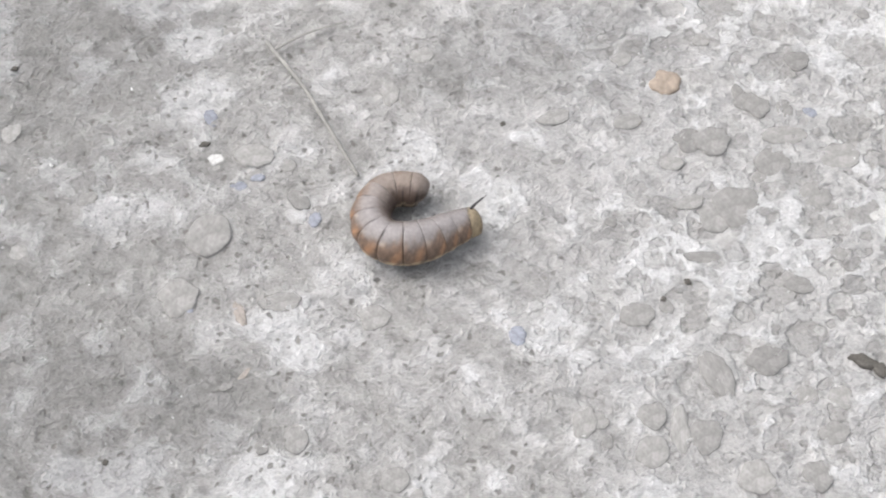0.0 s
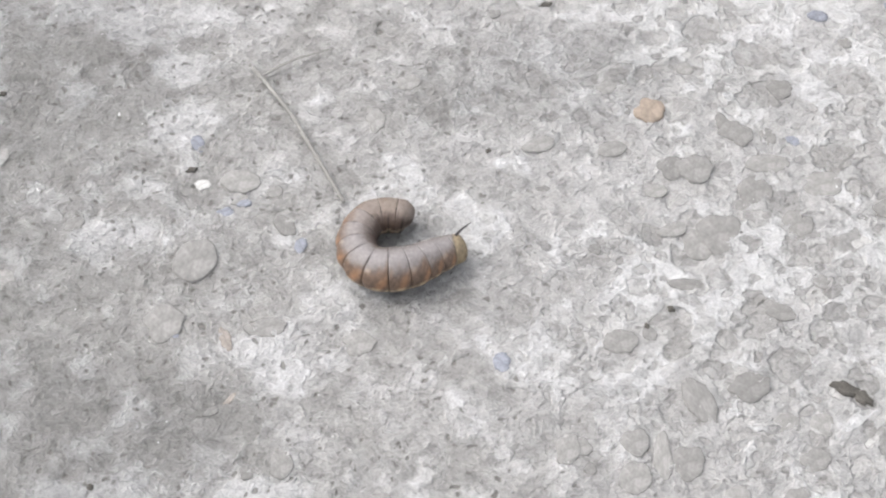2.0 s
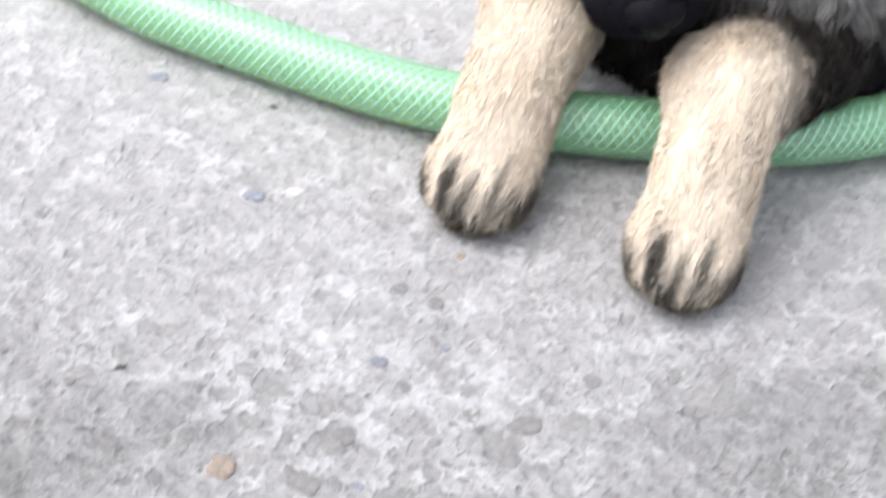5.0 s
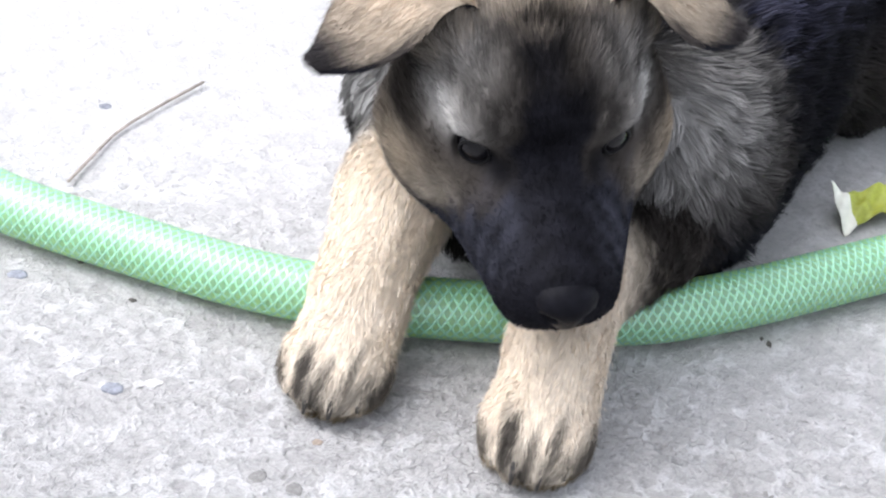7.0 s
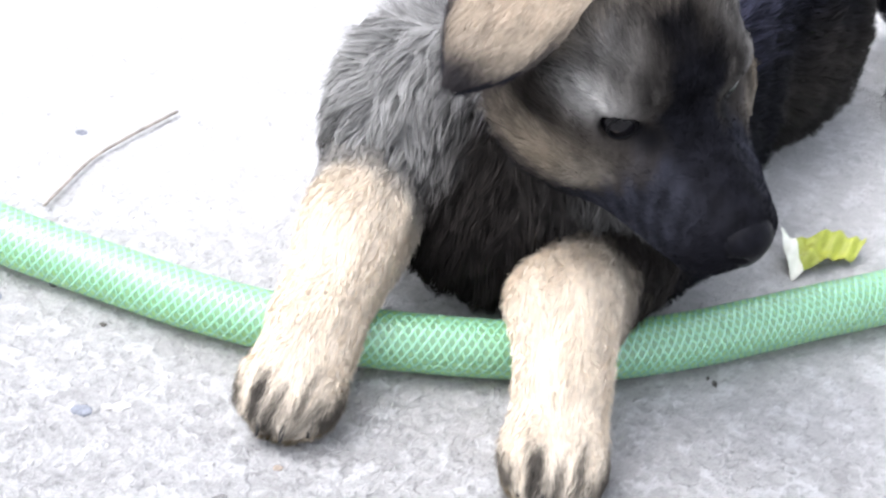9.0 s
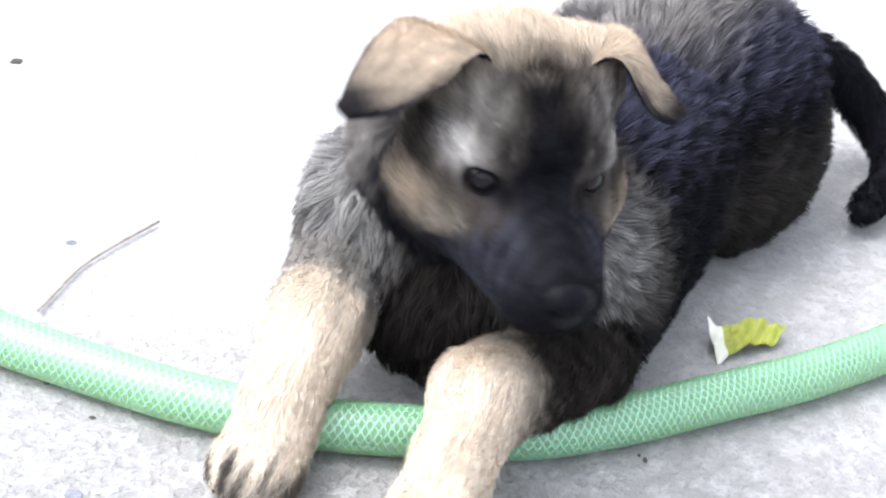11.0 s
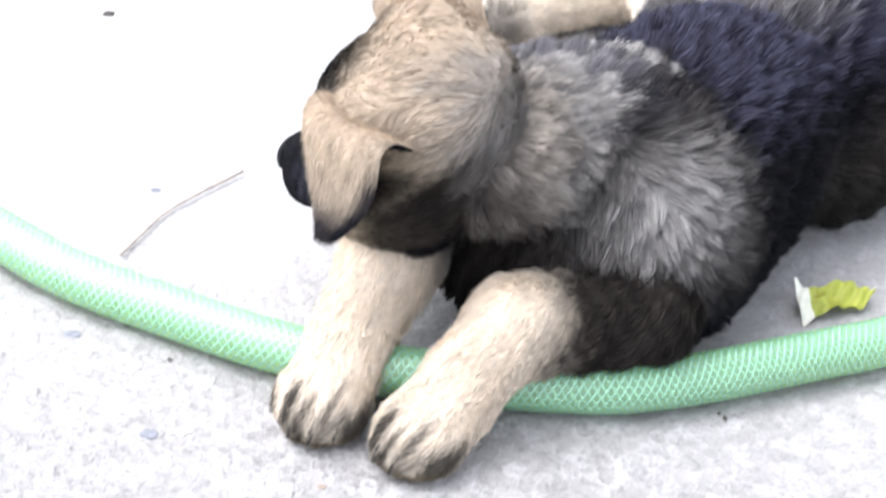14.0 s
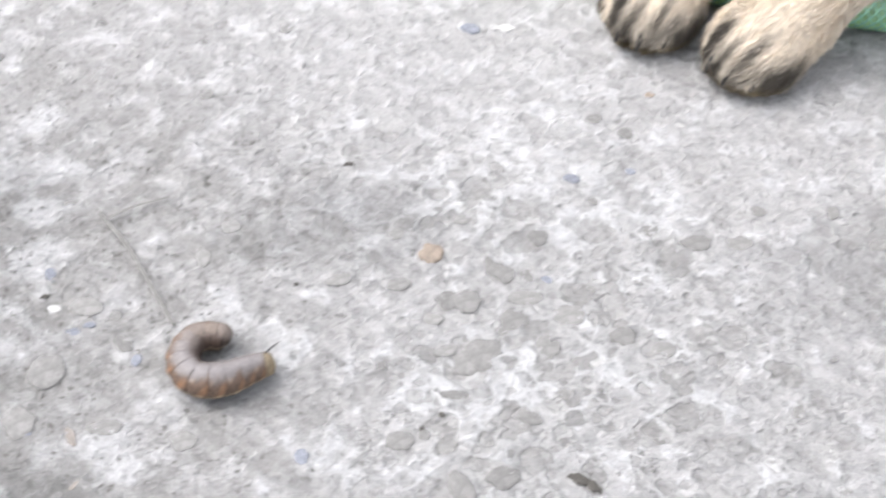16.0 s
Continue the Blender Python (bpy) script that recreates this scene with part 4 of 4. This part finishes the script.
def head_part():
    def length(p):
        near = np.linalg.norm((np.abs(p * (1, 0, 0)) + p * (0, 1, 1) - np.array(EYE_AT)) / (0.013, 0.014, 0.009), axis=1)
        return (0.0115 + 0.005 * np.clip(-p[:, 1] / 0.04, 0, 1) - 0.0084 * np.clip((p[:, 1] - 0.010) / 0.048, 0, 1)) * np.clip(near - 0.75, 0.12, 1)

    def flow(p):
        away = p * (1, 0, 1) - np.array((0, 0, -0.012))
        return np.array((0, -1, 0.0)) + away * np.array((5, 0, 9.0))

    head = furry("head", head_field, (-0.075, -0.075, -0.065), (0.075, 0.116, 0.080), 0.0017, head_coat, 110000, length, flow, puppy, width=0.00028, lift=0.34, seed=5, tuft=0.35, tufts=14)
    for e in (-1, 1):
        bm = bmesh.new()
        bmesh.ops.create_uvsphere(bm, u_segments=32, v_segments=20, radius=0.0086)
        at = np.array((e * 0.0248, 0.0388, EYE_AT[2]))
        eye = part("eye", bm, EYE, head, "dark glossy eye")
        eye.location = at
        # lids: an almond rim that follows the ball
        a = np.linspace(0, 2 * np.pi, 36)
        fore = Vector((e * 0.42, 0.90, 0.02)).normalized()
        wide = fore.cross(Vector((0, 0, 1))).normalized() * e
        up = Vector((0, 0, 1))
        ring = []
        for k in a:
            d = np.array(fore) * 0.0078 + np.array(wide) * 0.0070 * math.cos(k) + np.array(up) * (0.0070 if math.sin(k) > 0 else 0.0064) * math.sin(k) * abs(math.sin(k)) ** 0.15
            ring.append(at + d / np.linalg.norm(d) * 0.0090)
        v, f = tube(ring, np.full(len(ring), 0.0007), 8)
        mesh_object("eyelid", v, f, LID, head, label="black eyelid rim")
    v, q = skin(lambda p: np.maximum(blend([ellipsoid(p, (0, 0.0998, -0.0085), (0.0122, 0.0100, 0.0082)), ellipsoid(p, (0, 0.0998, -0.0165), (0.0070, 0.0078, 0.0080))], 0.0028),
                                     -np.minimum(ellipsoid(p, (0.0074, 0.1085, -0.0120), (0.0034, 0.0060, 0.0026)), ellipsoid(p, (-0.0074, 0.1085, -0.0120), (0.0034, 0.0060, 0.0026)))),
                (-0.02, 0.08, -0.04), (0.02, 0.12, 0.01), 0.001)
    mesh_object("nose", v, q, NOSE, head, label="moist black nose")
    return head


def ear_part(parent, e):
    """A folded ear: a stiff base that rises from the skull and turns over into a flap that hangs outward."""
    nu, nv = 21, 30
    u, t = np.meshgrid(np.linspace(-1, 1, nu), np.linspace(0, 1, nv), indexing="ij")
    # the root runs from behind the crown to its front corner
    back, fore = np.array((0.045, -0.034, 0.034)), np.array((0.027, 0.013, 0.052))
    along = (fore - back) / 2
    lean = 1.0 + 0.06 * np.sin(np.pi * t) - 0.90 * np.clip((t - 0.34) / 0.66, 0, 1) ** 2.5
    bend = np.clip((t - 0.10) / 0.34, 0, 1)
    ang = radians(66) - radians(114) * bend * bend * (3 - 2 * bend) + radians(16) * np.clip((t - 0.6) / 0.4, 0, 1)
    step = 0.071 / (nv - 1)
    out, up = np.cumsum(np.cos(ang) * step, 1), np.cumsum(np.sin(ang) * step, 1)
    cup = 0.0060 * u**2
    x = (back + along)[0] + along[0] * u * lean + 0.93 * out - cup * 0.9 * (1 - 0.6 * t)
    y = (back + along)[1] + along[1] * u * lean + 0.16 * out + 0.006 * t
    z = (back + along)[2] + along[2] * u * lean * (1 - 0.75 * t) + up - cup * (0.2 + t)
    top = np.stack([e * x, y, z], -1)
    du, dv = np.gradient(top, axis=0), np.gradient(top, axis=1)
    nrm = np.cross(du, dv) * e
    nrm /= np.linalg.norm(nrm, axis=-1)[..., None]
    nrm *= np.where(nrm[nu // 2, nv - 2] @ np.array((e, 0, 0.6)) < 0, -1, 1)
    edge = np.sqrt(np.clip(1 - np.abs(u) ** 6, 0, 1))[..., None]
    front, back = (top + nrm * 0.0016 * edge).reshape(-1, 3), (top - nrm * 0.0016 * edge).reshape(-1, 3)
    i = (np.arange(nu - 1)[:, None] * nv + np.arange(nv - 1)).ravel()
    q = np.stack([i, i + nv, i + nv + 1, i + 1], 1)
    n = nu * nv
    rng = np.random.default_rng(20 + e)
    rim = np.clip((np.abs(u) - 0.74) / 0.18, 0, 1) * 0.95 * np.clip(t * 4 - 1.2, 0, 1) + np.clip((t - 0.72) / 0.16, 0, 1) * 0.9
    mottle = 0.92 + 0.12 * wobble(top.reshape(-1, 3), 260, 21) + 0.10 * wobble(top.reshape(-1, 3), 700, 22)
    outer = toward(TAN * mottle[:, None], np.array((0.20, 0.175, 0.15)) * mottle[:, None], (np.clip((t - 0.42) / 0.5, 0, 1) * 0.75).reshape(-1, 1))
    outer = toward(outer, BLACK * 3, np.clip(rim, 0, 1).reshape(-1, 1))
    inner = np.tile(BLACK * 1.5, (n, 1))
    hv, hc, hf, base = [], [], [], 2 * n
    m = 12000
    pick, uv = rng.integers(0, len(q), m), rng.random((m, 2))
    for pts, sign, cols in ((front, 1, outer), (back, -1, inner)):
        r0 = pts[q[pick, 0]] + uv[:, :1] * (pts[q[pick, 1]] - pts[q[pick, 0]]) + uv[:, 1:] * (pts[q[pick, 3]] - pts[q[pick, 0]])
        nn, fl = nrm.reshape(-1, 3)[q[pick, 0]] * sign, dv.reshape(-1, 3)[q[pick, 0]]
        fl = fl / np.linalg.norm(fl, axis=1)[:, None]
        way = fl + 0.30 * nn + 0.18 * rng.normal(size=r0.shape)
        way /= np.linalg.norm(way, axis=1)[:, None]
        sd = np.cross(way, nn + rng.normal(size=r0.shape))
        sd *= 0.00014 / np.linalg.norm(sd, axis=1)[:, None]
        ln = rng.uniform(0.003, 0.0065, (m, 1))
        hv.append(np.stack([r0 - sd, r0 + sd, r0 + way * ln], 1).reshape(-1, 3))
        hc.append(np.repeat(cols[q[pick, 0]] * rng.uniform(0.85, 1.12, (m, 1)), 3, 0))
        hf.append((base + 3 * np.arange(m)[:, None] + [0, 1, 2]))
        base += 3 * m
    faces = q.tolist() + (q + n)[:, ::-1].tolist() + np.vstack(hf).tolist()
    return mesh_object("ear", np.vstack([front, back, *hv]), faces, FUR, parent, np.vstack([outer, inner, *hc]), "folded tan ear with a dark edge")


TOES = [(-0.0138, 0.119, 0.0098), (-0.0050, 0.128, 0.0106), (0.0050, 0.128, 0.0106), (0.0138, 0.119, 0.0098)]


def foreleg_part(bent):
    """A foreleg lying along +y with its sole on z = 0; a bent one turns outward above the wrist."""
    def field(p):
        out = [capsule(p, (0, 0.052, 0.044), (-0.034, -0.012, 0.042), 0.0230, 0.0255)] if bent else [capsule(p, (0, -0.006, 0.060), (0, 0.045, 0.050), 0.0265, 0.0225)]
        out += [capsule(p, (0, 0.052 if bent else 0.040, 0.044 if bent else 0.051), (0, 0.086, 0.030), 0.0220, 0.0190),
               ellipsoid(p, (0, 0.100, 0.0190), (0.0178, 0.027, 0.0165)), ellipsoid(p, (0, 0.112, 0.0120), (0.0182, 0.018, 0.0108))]
        out += [ellipsoid(p, t, (0.0066, 0.0115, 0.0095)) for t in TOES]
        return blend(out, 0.0035)

    def coat(p):
        x, y, z = p.T
        w, w2, w3 = wobble(p, 120, 11), wobble(p, 420, 18), wobble(p, 1000, 19)
        c = CREAM * (1 + 0.07 * w + 0.05 * w3)[:, None]
        c = toward(c, TAN, soft(np.abs(x) + 0.004 * w, 0.012, 0.024) * 0.30)
        if bent:
            c = toward(c, np.array((0.032, 0.028, 0.025)) * (1 + 0.3 * w + 0.4 * w2)[:, None], soft(-0.74 * x - 0.67 * (y - 0.05) + 0.007 * w + 0.004 * w2, 0.004, 0.034))
        else:
            c = toward(c, np.array((0.30, 0.285, 0.265)), soft(-y + 0.009 * w + 0.003 * w2 - 0.2 * (z - 0.05), -0.050, -0.024))
        ws = wobble(p * np.array((1.0, 0.2, 0.4)), 600, 31)
        gap = np.min([np.abs(x - g + 0.0012 * w) for g in (-0.0094, 0.0, 0.0094)], axis=0)
        tuft = np.clip(0.85 + 0.25 * ws, 0, 1)[:, None]
        between_toes = soft(y + 0.007 * ws, 0.119, 0.129) * soft(0.0042 - gap + 0.0012 * ws, 0.0, 0.0022) * tuft
        edge = soft(np.abs(x) + 0.002 * ws, 0.0135, 0.0175) * soft(y + 0.008 * ws, 0.100, 0.116) * soft(-z + 0.002 * ws, -0.0200, -0.0140) * 0.92
        front = soft(y + 0.15 * z + 0.004 * ws, 0.1290, 0.1360) * 0.75 * tuft
        c = toward(c, np.array((0.020, 0.018, 0.017)) * (1 + 0.4 * w3)[:, None], np.maximum(np.maximum(between_toes, edge), front) * 0.93)
        c = toward(c, np.array((0.19, 0.145, 0.08)) * (1 + 0.25 * w3)[:, None], soft(-z + 0.001 * w2, -0.0085, -0.004) * soft(y, 0.110, 0.122) * 0.8)
        return c * 0.95, c

    leg = furry("foreleg", field, (-0.115 if bent else -0.045, -0.06, -0.005), (0.045, 0.15, 0.10), 0.0026, coat, 75000 if bent else 65000,
                lambda p: 0.0090 - 0.0015 * np.clip((p[:, 1] - 0.10) / 0.02, 0, 1) + 0.004 * np.clip((0.05 - p[:, 1]) / 0.03, 0, 1), (0, 1, -0.3), puppy, lift=0.36, width=0.00028, seed=8, tuft=0.30, tufts=14, uneven=0.08)
    for x, y, z in TOES:
        v, f = tube(spline([(x, y + 0.004, z + 0.005), (x * 1.03, y + 0.0115, z + 0.0025), (x * 1.05, y + 0.0155, z - 0.0045)], 8), np.linspace(0.0029, 0.0007, 8), 8)
        mesh_object("claw", v, f, CLAW, leg)
    return leg


def neck_part():
    """Along +y from the chest to the back of the skull, 0.10 m."""
    def field(p):
        return blend([capsule(p, (0, -0.02, 0), (0, 0.066, 0.0), 0.063, 0.040)], 0.005)

    def coat(p):
        x, y, z = p.T
        w, w2, w3 = wobble(p, 60, 13), wobble(p, 170, 14), wobble(p, 420, 23)
        c = np.array((0.24, 0.225, 0.21)) * (1 + 0.30 * w2 + 0.25 * w3)[:, None]
        # top and right flank paler, left duskier: light and shade painted in
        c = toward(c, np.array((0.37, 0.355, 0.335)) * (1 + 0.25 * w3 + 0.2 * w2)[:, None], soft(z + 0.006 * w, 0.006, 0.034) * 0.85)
        c = toward(c, np.array((0.45, 0.44, 0.425)) * (1 + 0.2 * w3)[:, None], soft(x + 0.006 * w, 0.004, 0.030) * soft(z + 0.006 * w2, -0.022, 0.004) * soft(0.06 - y, 0, 0.03) * 0.85)
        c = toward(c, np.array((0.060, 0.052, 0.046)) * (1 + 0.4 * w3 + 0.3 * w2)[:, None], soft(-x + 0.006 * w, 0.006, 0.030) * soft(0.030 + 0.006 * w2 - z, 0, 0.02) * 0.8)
        c = toward(c, TAN * (0.85 + 0.12 * w2)[:, None], soft(z + 0.005 * w, 0.004, 0.030) * soft(y + 0.010 * w2, 0.065, 0.095) * 0.45)
        c = toward(c, np.array((0.070, 0.064, 0.062)) * (1 + 0.3 * w3)[:, None], soft(w2 + 0.6 * w, 0.40, 0.95) * 0.6)
        # painted shade away from the sky, brown on one flank; a black bib below
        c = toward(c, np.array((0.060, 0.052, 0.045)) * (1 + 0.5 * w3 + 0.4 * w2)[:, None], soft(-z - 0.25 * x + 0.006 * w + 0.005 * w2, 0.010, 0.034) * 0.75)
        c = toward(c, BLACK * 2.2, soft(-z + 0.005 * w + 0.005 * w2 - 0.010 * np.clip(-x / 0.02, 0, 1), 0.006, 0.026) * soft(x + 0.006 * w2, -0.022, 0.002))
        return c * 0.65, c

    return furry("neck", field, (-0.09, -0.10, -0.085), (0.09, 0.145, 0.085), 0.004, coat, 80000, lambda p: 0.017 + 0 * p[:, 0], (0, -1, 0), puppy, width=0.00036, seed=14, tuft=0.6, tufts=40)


def tail_part():
    path = spline([(-0.030, -0.310, 0.085), (-0.055, -0.360, 0.070), (-0.090, -0.385, 0.035), (-0.115, -0.370, 0.020), (-0.126, -0.330, 0.017), (-0.126, -0.285, 0.016)], 16)

    def field(p):
        return blend([capsule(p, path[k], path[k + 1], 0.016 - 0.0006 * k, 0.0155 - 0.0006 * k) for k in range(15)], 0.003)

    return furry("tail", field, (-0.16, -0.42, -0.01), (0.0, -0.25, 0.115), 0.004, lambda p: (BLACK * 2 + 0 * p, BLACK * 1.5 + 0 * p), 18000, lambda p: 0.011 + 0 * p[:, 0],
                 (-0.5, 0.5, -0.5), puppy, width=0.0004, seed=15)


def hind_leg_part():
    """The leg stretched out to the side, in the torso's space."""
    def field(p):
        return blend([ellipsoid(p, (0.055, -0.255, 0.062), (0.045, 0.072, 0.056)), capsule(p, (0.080, -0.260, 0.050), (0.145, -0.335, 0.036), 0.034, 0.023),
                      capsule(p, (0.145, -0.335, 0.034), (0.172, -0.350, 0.024), 0.021, 0.018), capsule(p, (0.172, -0.350, 0.022), (0.208, -0.255, 0.018), 0.018, 0.0165),
                      ellipsoid(p, (0.212, -0.240, 0.017), (0.020, 0.024, 0.015))], 0.006)

    def coat(p):
        w = wobble(p, 80, 16)
        c = GREY * 1.15 + 0 * p
        c = toward(c, CREAM, soft(p[:, 0] + 0.006 * w, 0.10, 0.13))
        c = toward(c, BLACK * 3, soft(p[:, 1] + 0.004 * w, -0.240, -0.222) * 0.8)
        return c * 0.75, c

    return furry("hind_leg", field, (-0.01, -0.40, -0.005), (0.25, -0.15, 0.14), 0.004, coat, 36000, lambda p: 0.010 + 0 * p[:, 0], (0.4, -0.7, -0.3), puppy, width=0.0004, seed=17)


torso = torso_part()
neck = neck_part()
head = head_part()
for e in (-1, 1):
    ear_part(head, e)
foreleg_r = foreleg_part(False)
foreleg_l = foreleg_part(True)
tail = tail_part()
hind_leg = hind_leg_part()


# ---- what moves ----
# seconds, the skull's middle, the way it looks, its up
HEAD = [
    (0, (0.284, 0.256, 0.129), (-0.134, -0.9, -0.4), (-0.15, -0.38, 0.91)),
    (5.2, (0.284, 0.256, 0.129), (-0.134, -0.9, -0.4), (-0.15, -0.38, 0.91)),
    (7.3, (0.2885, 0.191, 0.118), (-0.145, -0.944, -0.3), (-0.13, -0.29, 0.95)),
    (7.5, (0.2939, 0.1957, 0.1198), (-0.134, -0.946, -0.297), (-0.113, -0.283, 0.952)),
    (8, (0.2925, 0.194, 0.118), (-0.1, -0.957, -0.27), (-0.09, -0.26, 0.96)),
    (8.5, (0.2948, 0.194, 0.1178), (-0.016, -0.974, -0.228), (-0.023, -0.227, 0.974)),
    (9, (0.3392, 0.1957, 0.1518), (0.25, -0.93, -0.268), (-0.13, -0.31, 0.94)),
    (9.2, (0.3308, 0.2033, 0.1578), (0.5, -0.85, -0.16), (0.05, -0.16, 0.985)),
    (9.5, (0.3252, 0.1969, 0.1492), (0.76, -0.645, -0.05), (0.2, 0.2, 0.95)),
    (10, (0.341, 0.1887, 0.1335), (0.797, -0.599, -0.081), (0.162, 0.083, 0.983)),
    (10.2, (0.337, 0.187, 0.1315), (0.795, -0.6, -0.08), (0.15, 0.08, 0.983)),
    (12.2, (0.3233, 0.2582, 0.1944), (-0.782, 0.533, -0.323), (-0.324, 0.095, 0.941)),
    (12.5, (0.3205, 0.2454, 0.1754), (-0.79, 0.51, -0.335), (-0.315, 0.13, 0.939)),
    (13, (0.2955, 0.2363, 0.1338), (-0.765, 0.42, -0.49), (-0.47, 0.05, 0.88)),
    (13.5, (0.2733, 0.2482, 0.1172), (-0.7, 0.42, -0.575), (-0.66, -0.2, 0.725)),
    (14, (0.2667, 0.2514, 0.1095), (-0.552, 0.733, -0.397), (-0.46, -0.12, 0.88)),
    (14.5, (0.2587, 0.2534, 0.1115), (-0.601, 0.62, -0.5), (-0.6, -0.05, 0.8)),
    (16, (0.2587, 0.2534, 0.1115), (-0.601, 0.62, -0.5), (-0.6, -0.05, 0.8)),
]
# seconds, the chest's middle on the ground, the way the body points
TORSO = [(0.0, (0.335, 0.252), (-0.83, -0.56)), (7.5, (0.335, 0.252), (-0.83, -0.56)), (8.0, (0.335, 0.252), (-0.80, -0.60)), (8.5, (0.335, 0.253), (-0.745, -0.667)),
         (9.0, (0.340, 0.258), (-0.74, -0.67)), (9.5, (0.345, 0.262), (-0.76, -0.65)), (10.2, (0.345, 0.262), (-0.78, -0.63)), (12.3, (0.348, 0.262), (-0.83, -0.56)), (16.0, (0.348, 0.262), (-0.83, -0.56))]
# seconds, elbow and toe tips on the ground
FORELEG_R = [(0.0, (0.266, 0.246), (0.191, 0.138)), (8.2, (0.266, 0.246), (0.191, 0.138)), (9.0, (0.265, 0.249), (0.188, 0.141)), (10.2, (0.265, 0.249), (0.188, 0.141)),
             (12.3, (0.258, 0.250), (0.184, 0.156)), (16.0, (0.258, 0.250), (0.184, 0.156))]
FORELEG_L = [(0.0, (0.334, 0.202), (0.258, 0.081)), (8.2, (0.334, 0.202), (0.258, 0.081)), (8.5, (0.338, 0.198), (0.270, 0.088)), (9.0, (0.340, 0.196), (0.290, 0.075)),
             (10.2, (0.346, 0.193), (0.282, 0.067)), (12.3, (0.322, 0.196), (0.218, 0.131)), (16.0, (0.322, 0.196), (0.218, 0.131))]


def motions():
    body = [(t, facing((x, y, 0.0), (dx, dy, 0))) for t, (x, y), (dx, dy) in TORSO]
    walk(torso, body)
    walk(hind_leg, body)
    walk(tail, body)
    walk(head, [(t, facing(p, d, u)) for t, p, d, u in HEAD])
    rows = []
    for t, p, d, u in HEAD:
        chest = Vector((0.345, 0.262, 0.085))
        nape = Vector(p) - 0.030 * Vector(d) - 0.004 * Vector(u)
        rows.append((t, between(nape - (nape - chest).normalized() * 0.085, nape, 0.4 * Vector(u) - Vector(d))))
    walk(neck, rows)
    for leg, path in ((foreleg_r, FORELEG_R), (foreleg_l, FORELEG_L)):
        rows = []
        for t, elbow, tip in path:
            way = (Vector(tip) - Vector(elbow)).normalized()
            at = Vector(tip) - way * 0.143
            rows.append((t, facing((at.x, at.y, 0.0), (way.x, way.y, 0))))
        walk(leg, rows)


motions()
